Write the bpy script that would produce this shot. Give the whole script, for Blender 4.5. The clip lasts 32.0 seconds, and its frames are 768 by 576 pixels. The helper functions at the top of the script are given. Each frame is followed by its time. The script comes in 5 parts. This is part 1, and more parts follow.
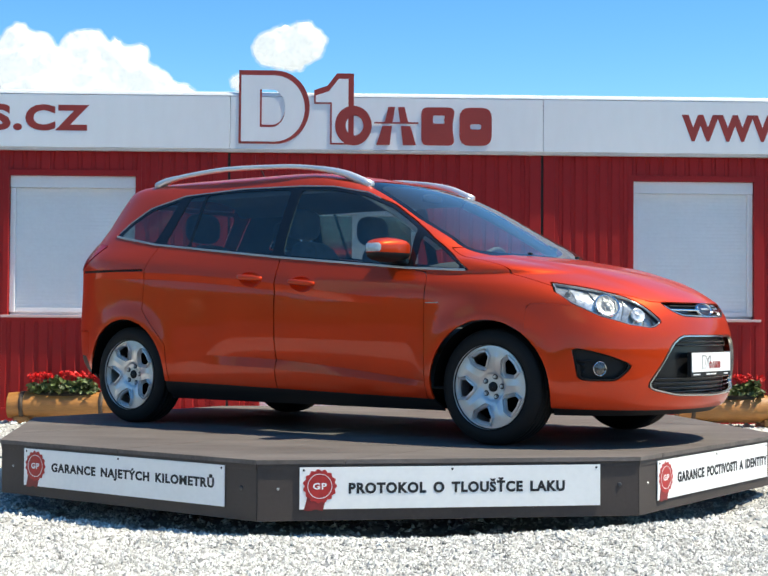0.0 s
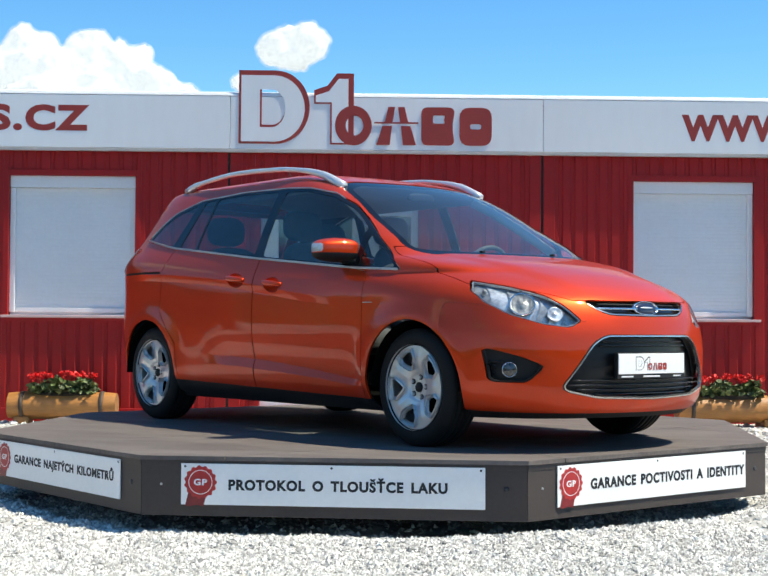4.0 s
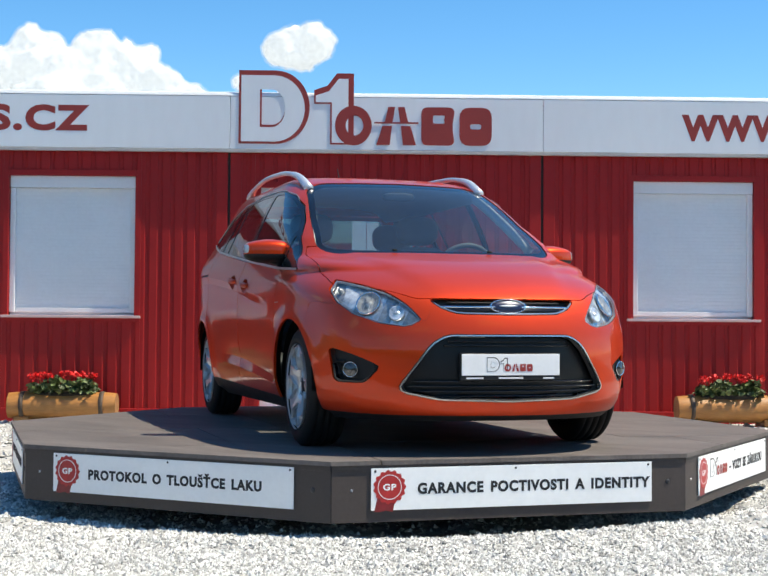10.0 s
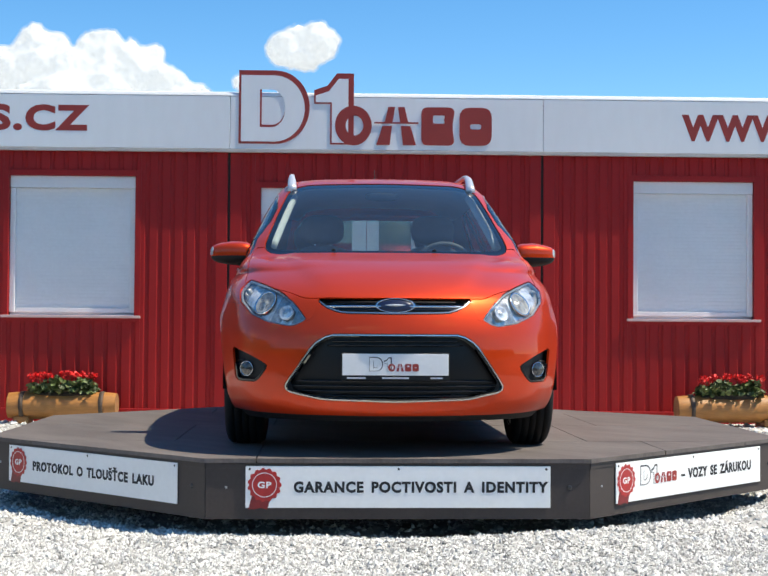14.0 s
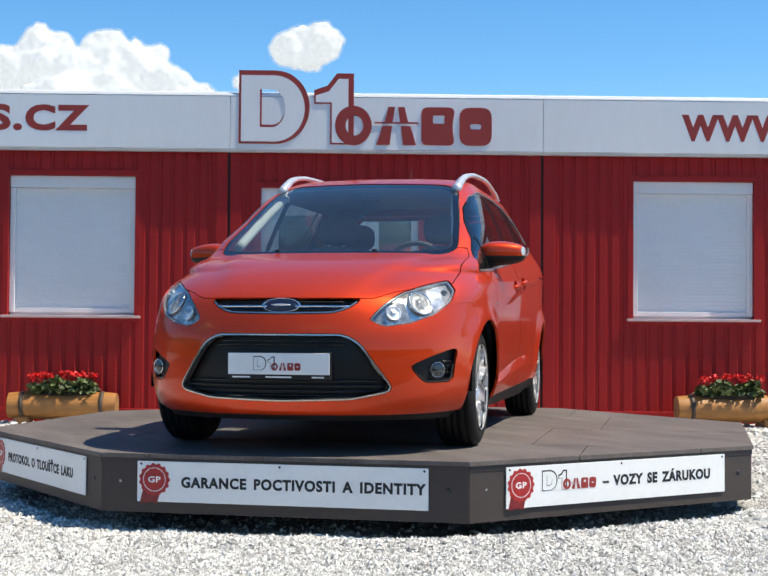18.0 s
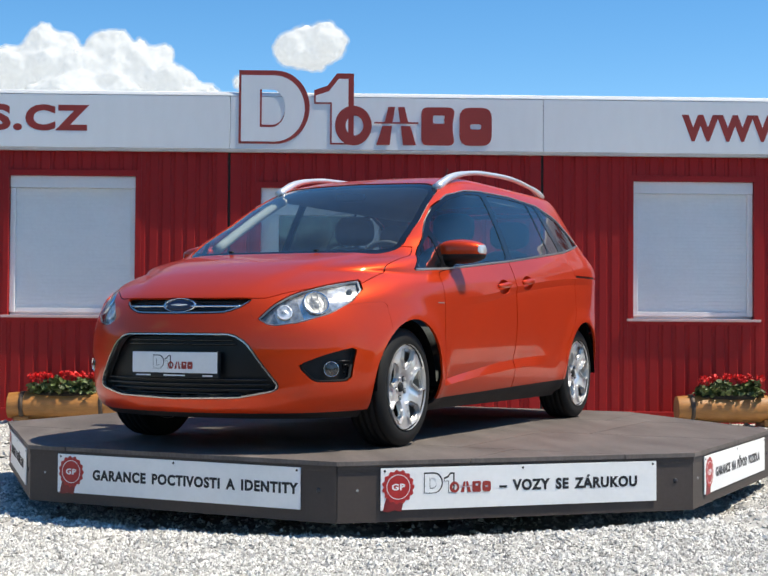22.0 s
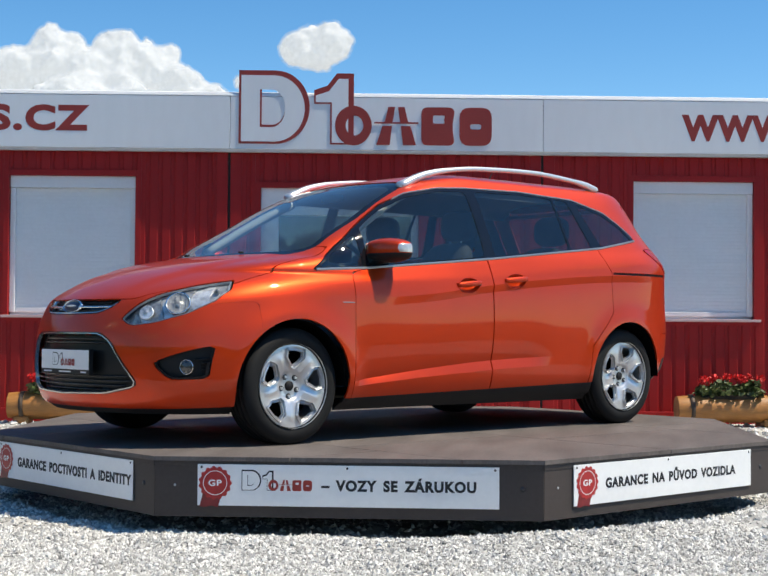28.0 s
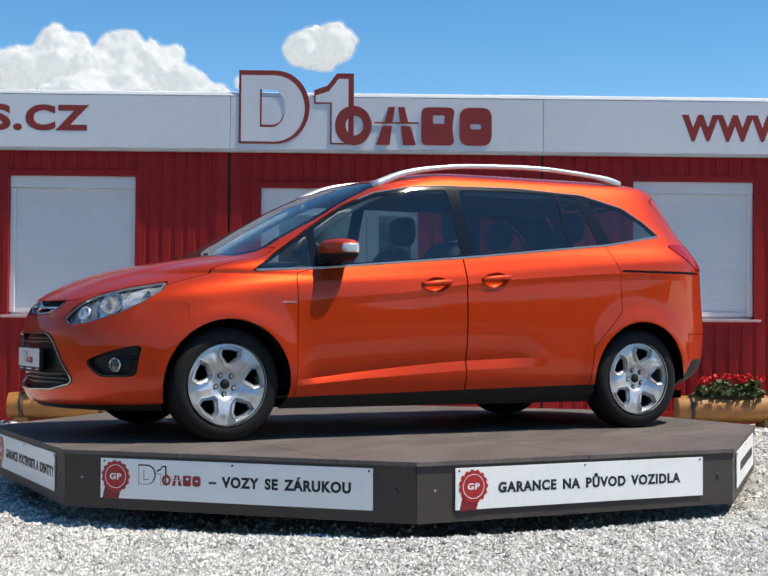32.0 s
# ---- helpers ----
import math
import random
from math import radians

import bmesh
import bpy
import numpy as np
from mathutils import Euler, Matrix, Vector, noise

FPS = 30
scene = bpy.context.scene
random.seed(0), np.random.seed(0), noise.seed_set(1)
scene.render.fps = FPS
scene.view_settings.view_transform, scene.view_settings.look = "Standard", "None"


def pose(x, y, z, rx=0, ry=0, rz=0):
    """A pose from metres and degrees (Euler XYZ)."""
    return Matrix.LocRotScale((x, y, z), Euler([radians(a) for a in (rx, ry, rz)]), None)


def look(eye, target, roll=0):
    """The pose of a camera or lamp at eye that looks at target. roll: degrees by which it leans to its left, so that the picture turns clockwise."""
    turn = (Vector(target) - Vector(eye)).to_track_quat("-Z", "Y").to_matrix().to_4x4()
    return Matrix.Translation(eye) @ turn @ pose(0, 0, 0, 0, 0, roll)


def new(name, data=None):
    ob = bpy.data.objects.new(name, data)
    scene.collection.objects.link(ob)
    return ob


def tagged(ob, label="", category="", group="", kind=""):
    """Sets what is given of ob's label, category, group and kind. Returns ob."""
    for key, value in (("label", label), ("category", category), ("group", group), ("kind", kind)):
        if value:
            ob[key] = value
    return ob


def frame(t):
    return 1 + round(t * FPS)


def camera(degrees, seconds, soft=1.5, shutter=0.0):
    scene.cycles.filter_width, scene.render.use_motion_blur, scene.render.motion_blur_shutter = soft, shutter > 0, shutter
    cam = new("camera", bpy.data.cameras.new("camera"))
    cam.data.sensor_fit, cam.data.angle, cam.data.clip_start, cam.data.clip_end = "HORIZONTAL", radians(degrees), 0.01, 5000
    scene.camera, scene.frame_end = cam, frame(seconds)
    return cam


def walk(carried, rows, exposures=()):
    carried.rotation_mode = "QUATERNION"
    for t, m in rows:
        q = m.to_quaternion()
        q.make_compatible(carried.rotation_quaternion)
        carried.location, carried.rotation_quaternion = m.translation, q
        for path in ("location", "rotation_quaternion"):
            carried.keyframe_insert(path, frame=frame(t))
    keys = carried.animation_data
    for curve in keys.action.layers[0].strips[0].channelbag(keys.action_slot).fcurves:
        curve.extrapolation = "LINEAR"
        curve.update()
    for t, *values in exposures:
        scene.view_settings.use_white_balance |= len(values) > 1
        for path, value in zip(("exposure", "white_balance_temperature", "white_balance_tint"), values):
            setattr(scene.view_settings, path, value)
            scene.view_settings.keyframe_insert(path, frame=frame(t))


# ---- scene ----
# The camera stands still on the gravel before the turntable.
EYE = Vector((0.0, -8.99, 1.024))
cam = camera(31.01, 32.0, soft=1.6)
VIEW = look(EYE, EYE + Vector((0.0009, 0.99958, 0.0289)), 0.288)
walk(cam, [(0.0, VIEW), (32.0, VIEW)], exposures=[(0.0, 0.58, 7150, 3), (6.0, 0.52, 7150, 3.5), (13.0, 0.45, 7150, 6), (20.0, 0.34, 7150, 7), (32.0, 0.14, 7150, 7)])

# ---- light ----
SUN_EL, SUN_AZ = 61.0, -8.0
world = bpy.data.worlds.new("world")
scene.world = world
world.use_nodes = True
wn, wl = world.node_tree.nodes, world.node_tree.links
sky = wn.new("ShaderNodeTexSky")
sky.sky_type = "NISHITA"
sky.sun_disc = False
sky.sun_elevation, sky.sun_rotation = radians(SUN_EL), radians(90 - SUN_AZ)
sky.altitude, sky.air_density, sky.dust_density, sky.ozone_density = 2000, 1.0, 0.05, 2.0
sat = wn.new("ShaderNodeHueSaturation")
sat.inputs["Saturation"].default_value = 1.33
wl.new(sky.outputs[0], sat.inputs["Color"])
wl.new(sat.outputs[0], wn["Background"].inputs["Color"])
wn["Background"].inputs["Strength"].default_value = 0.158
sun = new("sun", bpy.data.lights.new("sun", "SUN"))
sun.data.energy, sun.data.angle, sun.data.color = 5.0, radians(0.53), (1.0, 0.94, 0.85)
TO_SUN = Vector((math.cos(radians(SUN_AZ)) * math.cos(radians(SUN_EL)), math.sin(radians(SUN_AZ)) * math.cos(radians(SUN_EL)), math.sin(radians(SUN_EL))))
sun.matrix_world = look(TO_SUN * 60, (0, 0, 0))


# ---- materials ----
def material(name, colour, rough=0.5, metal=0.0, coat=0.0, vary=0.12, scale=6.0, fine=60.0, bump=0.0, bump_scale=80.0, spec=0.5, stretch=(1, 1, 1), rough_vary=0.1, per_object=0.0):
    """A principled surface whose colour and gloss vary at two scales, with a fine relief."""
    m = bpy.data.materials.new(name)
    m.use_nodes = True
    n, l = m.node_tree.nodes, m.node_tree.links
    b = n["Principled BSDF"]
    b.inputs["Metallic"].default_value = metal
    b.inputs["Specular IOR Level"].default_value = spec
    b.inputs["Coat Weight"].default_value = coat
    b.inputs["Coat Roughness"].default_value = 0.03
    tex = n.new("ShaderNodeTexCoord")
    mp = n.new("ShaderNodeMapping")
    mp.inputs["Scale"].default_value = stretch
    l.new(tex.outputs["Object"], mp.inputs["Vector"])

    def noise_node(s, detail):
        t = n.new("ShaderNodeTexNoise")
        t.inputs["Scale"].default_value, t.inputs["Detail"].default_value = s, detail
        l.new(mp.outputs[0], t.inputs["Vector"])
        return t.outputs["Fac"]

    def maths(op, a, c):
        t = n.new("ShaderNodeMath")
        t.operation = op
        for k, v in enumerate((a, c)):
            if isinstance(v, (int, float)):
                t.inputs[k].default_value = v
            else:
                l.new(v, t.inputs[k])
        return t.outputs[0]

    both = maths("ADD", maths("MULTIPLY", noise_node(scale, 3), 0.65), maths("MULTIPLY", noise_node(fine, 2), 0.35))
    ramp = n.new("ShaderNodeMapRange")
    ramp.inputs["From Min"].default_value, ramp.inputs["From Max"].default_value = 0.3, 0.7
    ramp.inputs["To Min"].default_value, ramp.inputs["To Max"].default_value = 1 - vary, 1 + vary
    l.new(both, ramp.inputs["Value"])
    factor = ramp.outputs[0]
    if per_object:
        info = n.new("ShaderNodeObjectInfo")
        factor = maths("MULTIPLY", factor, maths("ADD", maths("MULTIPLY", info.outputs["Random"], 2 * per_object), 1 - per_object))
    mul = n.new("ShaderNodeVectorMath")
    mul.operation = "SCALE"
    mul.inputs[0].default_value = colour
    l.new(factor, mul.inputs["Scale"])
    l.new(mul.outputs[0], b.inputs["Base Color"])
    l.new(maths("ADD", maths("MULTIPLY", both, 2 * rough_vary), rough - rough_vary), b.inputs["Roughness"])
    if bump:
        bn = n.new("ShaderNodeBump")
        bn.inputs["Strength"].default_value, bn.inputs["Distance"].default_value = bump, 0.004
        l.new(noise_node(bump_scale, 4), bn.inputs["Height"])
        l.new(bn.outputs[0], b.inputs["Normal"])
    return m


def glass(name, tint, gloss=1.0, ior=1.55, haze=0.0):
    """A thin pane: tinted see-through, with a gloss that grows towards grazing views on both its faces."""
    m = bpy.data.materials.new(name)
    m.use_nodes = True
    n, l = m.node_tree.nodes, m.node_tree.links
    n.remove(n["Principled BSDF"])
    see, shine, mix = (n.new("ShaderNode" + k) for k in ("BsdfTransparent", "BsdfGlossy", "MixShader"))
    see.inputs["Color"].default_value = (*tint, 1)
    shine.inputs["Roughness"].default_value = 0.02
    shine.inputs["Color"].default_value = (gloss, gloss, gloss, 1)
    facing, power, share = n.new("ShaderNodeLayerWeight"), n.new("ShaderNodeMath"), n.new("ShaderNodeMapRange")
    facing.inputs["Blend"].default_value = 0.5
    power.operation = "POWER"
    power.inputs[1].default_value = 5.0
    share.inputs["To Min"].default_value = 1.8 * ((ior - 1) / (ior + 1)) ** 2
    l.new(facing.outputs["Facing"], power.inputs[0])
    l.new(power.outputs[0], share.inputs["Value"])
    l.new(share.outputs[0], mix.inputs[0])
    l.new(see.outputs[0], mix.inputs[1])
    l.new(shine.outputs[0], mix.inputs[2])
    out = mix.outputs[0]
    # Pale diffuse haze mixed into the pane lightens it like veiling glare.
    if haze:
        hazy, over, spots = n.new("ShaderNodeBsdfDiffuse"), n.new("ShaderNodeMixShader"), n.new("ShaderNodeTexNoise")
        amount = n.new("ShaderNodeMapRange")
        amount.inputs["To Min"].default_value, amount.inputs["To Max"].default_value = 0.4 * haze, 1.6 * haze
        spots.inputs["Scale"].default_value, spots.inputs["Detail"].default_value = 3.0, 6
        hazy.inputs["Color"].default_value = (0.62, 0.62, 0.62, 1)
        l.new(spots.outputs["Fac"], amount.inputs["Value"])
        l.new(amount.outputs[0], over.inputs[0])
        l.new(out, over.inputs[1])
        l.new(hazy.outputs[0], over.inputs[2])
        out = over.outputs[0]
    l.new(out, n["Material Output"].inputs["Surface"])
    return m


PAINT = material("orange_paint", (0.62, 0.046, 0.007), 0.43, 0.58, 0.62, 0.05, 3.0, 900.0, 0.02, 900, spec=0.10, rough_vary=0.03)
TRIM = material("black_plastic", (0.008, 0.008, 0.009), 0.60, spec=0.35, vary=0.2, bump=0.1, bump_scale=400)
GLOSS_BLACK = material("gloss_black", (0.008, 0.008, 0.010), 0.12, vary=0.1, rough_vary=0.04)
CHROME = material("chrome", (0.72, 0.73, 0.75), 0.12, 1.0, vary=0.04, rough_vary=0.05)
SATIN = material("satin_aluminium", (0.74, 0.74, 0.75), 0.34, 0.6, vary=0.05, rough_vary=0.08)
RIM = material("silver_alloy", (0.66, 0.66, 0.66), 0.33, 0.65, 0.4, 0.06, 8.0, 200.0, rough_vary=0.06)
RUBBER = material("tyre_rubber", (0.008, 0.008, 0.008), 0.72, spec=0.3, vary=0.25, scale=10, bump=0.2, bump_scale=150)
CABIN = material("cabin_plastic", (0.080, 0.081, 0.084), 0.7, vary=0.2, bump=0.2, bump_scale=300)
FABRIC = material("seat_fabric", (0.080, 0.080, 0.085), 0.9, vary=0.3, scale=20, fine=300, bump=0.4, bump_scale=500)
SEAT_GREY = material("headrest_fabric", (0.075, 0.075, 0.08), 0.9, vary=0.2, scale=20, fine=300, bump=0.4, bump_scale=500)
UNDER = material("underbody", (0.006, 0.006, 0.006), 0.95, spec=0.0, vary=0.3)
PANE = glass("window_glass", (0.70, 0.78, 0.75), ior=1.55, haze=0.006)
PRIVACY = glass("privacy_glass", (0.44, 0.49, 0.48), ior=1.55, haze=0.008)
SCREEN = glass("windscreen_glass", (0.82, 0.90, 0.88), ior=1.62, haze=0.022)
LENS = glass("lamp_lens", (0.96, 0.97, 0.97), ior=1.20)
FOG_GLASS = material("fog_glass", (0.035, 0.037, 0.04), 0.15, 0.2, 1.0, 0.3, 60)
RED_LENS = material("red_lens", (0.36, 0.010, 0.010), 0.18, 0.0, 0.2, 0.1, spec=0.3)
REFLECTOR = material("lamp_reflector", (0.74, 0.74, 0.74), 0.20, 0.52, vary=0.50, scale=24, fine=55, bump=1.0, bump_scale=24)
LAMP_GREY = material("lamp_glass_grey", (0.34, 0.34, 0.34), 0.35, 0.2, vary=0.6, scale=30, fine=80, bump=0.6, bump_scale=40)
LAMP_DARK = material("lamp_shadow_grey", (0.40, 0.40, 0.40), 0.22, 0.5, vary=0.5, scale=30, fine=80, bump=0.5, bump_scale=40)
BEZEL = material("lamp_bezel", (0.40, 0.40, 0.40), 0.30, 0.6, vary=0.2, scale=20)
BRIGHT = material("bright_trim", (0.50, 0.485, 0.46), 0.22, 0.9, vary=0.06, rough_vary=0.06)
STRIP = material("window_moulding", (0.43, 0.425, 0.42), 0.32, 0.75, vary=0.06, rough_vary=0.06)
REPEATER = material("repeater_lens", (0.55, 0.55, 0.55), 0.15, 0.3, 1.0, 0.15, 60)
NUT = material("wheel_nut_dark", (0.06, 0.06, 0.065), 0.4, 0.6, vary=0.2)
LINING = material("pale_lining", (0.50, 0.50, 0.49), 0.85, vary=0.08)
SATIN_BLACK = material("satin_black", (0.009, 0.009, 0.010), 0.34, vary=0.15, spec=0.35)
BADGE = material("badge_blue", (0.010, 0.016, 0.05), 0.3, 0.1, 0.3, 0.05)
PLATE = material("plate_white", (0.80, 0.80, 0.80), 0.35, vary=0.05)
SIGN = material("sign_white", (0.83, 0.84, 0.84), 0.35, vary=0.05, scale=3, fine=40)
INK = material("sign_ink", (0.010, 0.011, 0.014), 0.6, vary=0.1)
SEAL_RED = material("seal_red", (0.40, 0.020, 0.020), 0.4, vary=0.25, scale=20)
SEAL_DARK = material("seal_ribbon", (0.20, 0.015, 0.018), 0.4, vary=0.25, scale=20)
DECK = material("deck_board", (0.132, 0.116, 0.109), 0.62, vary=0.32, scale=1.6, fine=22, bump=0.25, bump_scale=60, stretch=(1, 4, 1), per_object=0.06, spec=0.12)
EDGE = material("turntable_board", (0.058, 0.047, 0.043), 0.55, vary=0.18, scale=2.5, fine=50, bump=0.15, bump_scale=120, spec=0.3)
STEEL = material("zinc_steel", (0.45, 0.45, 0.45), 0.4, 0.9, vary=0.1)
WALL_RED = material("red_sheet", (0.335, 0.012, 0.012), 0.50, spec=0.26, vary=0.10, scale=1.2, fine=18, bump=0.05, bump_scale=30, rough_vary=0.08)
SEAM = material("seam_seal", (0.016, 0.010, 0.008), 0.7, vary=0.2)
FASCIA = material("fascia_white", (0.78, 0.80, 0.81), 0.45, vary=0.04, scale=0.8, fine=12, stretch=(1, 1, 0.3))
LETTER_RED = material("letter_red", (0.30, 0.030, 0.022), 0.5, vary=0.1, scale=4)
SHUTTER = material("shutter_grey_white", (0.70, 0.73, 0.75), 0.5, vary=0.05, scale=1.5, fine=30)
PVC = material("white_pvc", (0.75, 0.76, 0.77), 0.4, vary=0.04)
LOG = material("varnished_log", (0.38, 0.165, 0.042), 0.45, vary=0.35, scale=3, fine=40, bump=0.3, bump_scale=40, stretch=(0.4, 4, 4))
LOG_END = material("log_end_grain", (0.30, 0.15, 0.06), 0.7, vary=0.3, scale=12, fine=80, bump=0.3)
BAND = material("rusty_band", (0.10, 0.07, 0.05), 0.7, 0.3, vary=0.3)
LEAF = material("leaf_green", (0.075, 0.105, 0.030), 0.55, vary=0.4, scale=9, fine=60)
STEM = material("stem_green", (0.07, 0.10, 0.03), 0.7, vary=0.3)
PETAL = material("petal_red", (0.70, 0.012, 0.012), 0.6, vary=0.2, scale=20)
SOIL = material("potting_soil", (0.035, 0.024, 0.016), 0.95, vary=0.4, bump=0.6)
ASPHALT = material("asphalt", (0.050, 0.050, 0.052), 0.85, vary=0.25, scale=2, fine=80, bump=0.5, bump_scale=150)
GRAVEL = material("gravel_ground", (0.42, 0.41, 0.39), 0.9, vary=0.42, scale=9, fine=150, bump=1.0, bump_scale=110, spec=0.15)
STONE = material("gravel_stone", (0.56, 0.545, 0.515), 0.85, vary=0.12, scale=10, fine=120, bump=0.3, bump_scale=150, spec=0.15)


def island_variation(m, spread):
    """Lets each loose piece of a joined mesh have its own shade."""
    n, l = m.node_tree.nodes, m.node_tree.links
    b = n["Principled BSDF"]
    source = b.inputs["Base Color"].links[0].from_socket
    geo = n.new("ShaderNodeNewGeometry")
    mr = n.new("ShaderNodeMapRange")
    mr.inputs["To Min"].default_value, mr.inputs["To Max"].default_value = 1 - spread, 1 + spread
    l.new(geo.outputs["Random Per Island"], mr.inputs["Value"])
    s = n.new("ShaderNodeVectorMath")
    s.operation = "SCALE"
    l.new(source, s.inputs[0])
    l.new(mr.outputs[0], s.inputs["Scale"])
    l.new(s.outputs[0], b.inputs["Base Color"])


island_variation(STONE, 0.52)
island_variation(LEAF, 0.5)
island_variation(PETAL, 0.3)


# ---- mesh tools ----
def mesh_of(name, verts, faces, mat, smooth=False):
    me = bpy.data.meshes.new(name)
    me.from_pydata([tuple(v) for v in verts], [], [tuple(f) for f in faces])
    me.materials.append(mat)
    if smooth:
        me.polygons.foreach_set("use_smooth", [True] * len(me.polygons))
    me.update()
    return me


def thing(name, m, label, category, group="", kind=""):
    ob = new(name)
    ob.matrix_basis = m
    return tagged(ob, label, category, group, kind)


def place(name, me, parent=None, label="", m=None):
    ob = new(name, me)
    ob.parent = parent
    if m is not None:
        ob.matrix_basis = m
    if label:
        tagged(ob, label)
    return ob


def part(name, bm, mat, parent, label="", m=None, smooth=False):
    """Links a bmesh as one mesh object under a thing or under a part."""
    me = bpy.data.meshes.new(name)
    bmesh.ops.recalc_face_normals(bm, faces=bm.faces)
    bm.to_mesh(me)
    bm.free()
    me.materials.append(mat)
    if smooth:
        me.polygons.foreach_set("use_smooth", [True] * len(me.polygons))
    return place(name, me, parent, label, m)


def box(x0, x1, y0, y1, z0, z1, bevel=0.0, bm=None):
    """A box between corners, its edges rounded by bevel."""
    own = bm or bmesh.new()
    made = bmesh.ops.create_cube(own, size=1.0, matrix=Matrix.LocRotScale(((x0 + x1) / 2, (y0 + y1) / 2, (z0 + z1) / 2), None, (x1 - x0, y1 - y0, z1 - z0)))
    if bevel:
        edges = list({e for v in made["verts"] for e in v.link_edges})
        bmesh.ops.bevel(own, geom=edges, offset=bevel, segments=2, affect="EDGES", profile=0.5)
    return own


def prism(points, depth, axis="y", bm=None):
    """A flat outline (u, v) given a depth: along y the outline is x, z; along z it is x, y."""
    own = bm or bmesh.new()
    put = (lambda u, v, d: (u, d, v)) if axis == "y" else (lambda u, v, d: (u, v, d))
    a = [own.verts.new(put(u, v, 0)) for u, v in points]
    b = [own.verts.new(put(u, v, depth)) for u, v in points]
    own.faces.new(a), own.faces.new(b[::-1])
    k = len(points)
    for i in range(k):
        own.faces.new((a[i], a[(i + 1) % k], b[(i + 1) % k], b[i]))
    return own


def lathe(profile, turns=48, axis="y"):
    """Turns a profile of (radius, height) round an axis."""
    verts, faces, k = [], [], len(profile)
    for i in range(turns):
        a = 2 * math.pi * i / turns
        for r, h in profile:
            verts.append((r * math.cos(a), h, r * math.sin(a)) if axis == "y" else (r * math.cos(a), r * math.sin(a), h))
    for i in range(turns):
        for j in range(k - 1):
            a, b = i * k + j, ((i + 1) % turns) * k + j
            faces.append((a, b, b + 1, a + 1))
    return verts, faces


def tube(path, radius, sides=10, flat=1.0):
    """A round bar along a path of points; flat squeezes it upright."""
    verts, faces = [], []
    pts = [Vector(p) for p in path]
    for i, p in enumerate(pts):
        d = (pts[min(i + 1, len(pts) - 1)] - pts[max(i - 1, 0)]).normalized()
        side = d.cross(Vector((0, 0, 1)))
        side = side.normalized() if side.length > 1e-4 else Vector((1, 0, 0))
        up = side.cross(d)
        r = radius(i / (len(pts) - 1)) if callable(radius) else radius
        for k in range(sides):
            a = 2 * math.pi * k / sides
            verts.append(p + side * (math.cos(a) * r) + up * (math.sin(a) * r * flat))
    for i in range(len(pts) - 1):
        for k in range(sides):
            a, b = i * sides + k, i * sides + (k + 1) % sides
            faces.append((a, b, b + sides, a + sides))
    faces.append(tuple(range(sides))[::-1])
    faces.append(tuple(range((len(pts) - 1) * sides, len(pts) * sides)))
    return verts, faces


def lettering(text, width, height, depth=0.002, bold=0.012):
    """A mesh of the words, its lower left corner at the origin, facing -y, stretched to width and height."""
    cu = bpy.data.curves.new("words", "FONT")
    cu.body, cu.extrude, cu.offset, cu.resolution_u = text, 0.02, bold, 4
    cu.space_character, cu.space_word = 1.13, 1.6
    ob = new("words", cu)
    me = bpy.data.meshes.new_from_object(ob.evaluated_get(bpy.context.evaluated_depsgraph_get()))
    bpy.data.objects.remove(ob)
    co = np.empty(len(me.vertices) * 3)
    me.vertices.foreach_get("co", co)
    co = co.reshape(-1, 3)
    lo, hi = co.min(0), co.max(0)
    out = np.stack([(co[:, 0] - lo[0]) / (hi[0] - lo[0]) * width, -(co[:, 2] - lo[2]) / (hi[2] - lo[2]) * depth, (co[:, 1] - lo[1]) / (hi[1] - lo[1]) * height], 1)
    me.vertices.foreach_set("co", out.ravel())
    me.update()
    return me


def words(name, text, mat, parent, x, y, z, width, height, label="", depth=0.002, bold=0.012):
    me = lettering(text, width, height, depth, bold)
    if " " in text:
        co = np.array([v.co for v in me.vertices])
        polys = [tuple(p.vertices) for p in me.polygons]
        spans = sorted((co[list(p), 0].min(), co[list(p), 0].max()) for p in polys)
        gaps, end = [], spans[0][1]
        for a, b in spans[1:]:
            if a > end:
                gaps.append((a - end, (a + end) / 2))
            end = max(end, b)
        cuts = sorted(g[1] for g in sorted(gaps)[-text.count(" "):])
        for k in range(len(cuts) + 1):
            mine = [p for p in polys if int(np.searchsorted(cuts, co[list(p), 0].mean())) == k]
            used = sorted({i for p in mine for i in p})
            back = {i: j for j, i in enumerate(used)}
            place(name, mesh_of(name, co[used], [tuple(back[i] for i in p) for p in mine], mat), parent, label, pose(x, y, z))
        return None
    me.materials.clear()
    me.materials.append(mat)
    return place(name, me, parent, label, pose(x, y, z))


def rounded(points, r, steps=4):
    """An outline with its corners rounded."""
    out, k = [], len(points)
    for i in range(k):
        p, a, b = (Vector((*points[j % k], 0)) for j in (i, i - 1, i + 1))
        da, db = (a - p), (b - p)
        ra, rb = min(r, da.length * 0.45), min(r, db.length * 0.45)
        s, e = p + da.normalized() * ra, p + db.normalized() * rb
        for q in range(steps + 1):
            t = q / steps
            v = s * (1 - t) ** 2 + p * 2 * t * (1 - t) + e * t * t
            out.append((v.x, v.y))
    return out


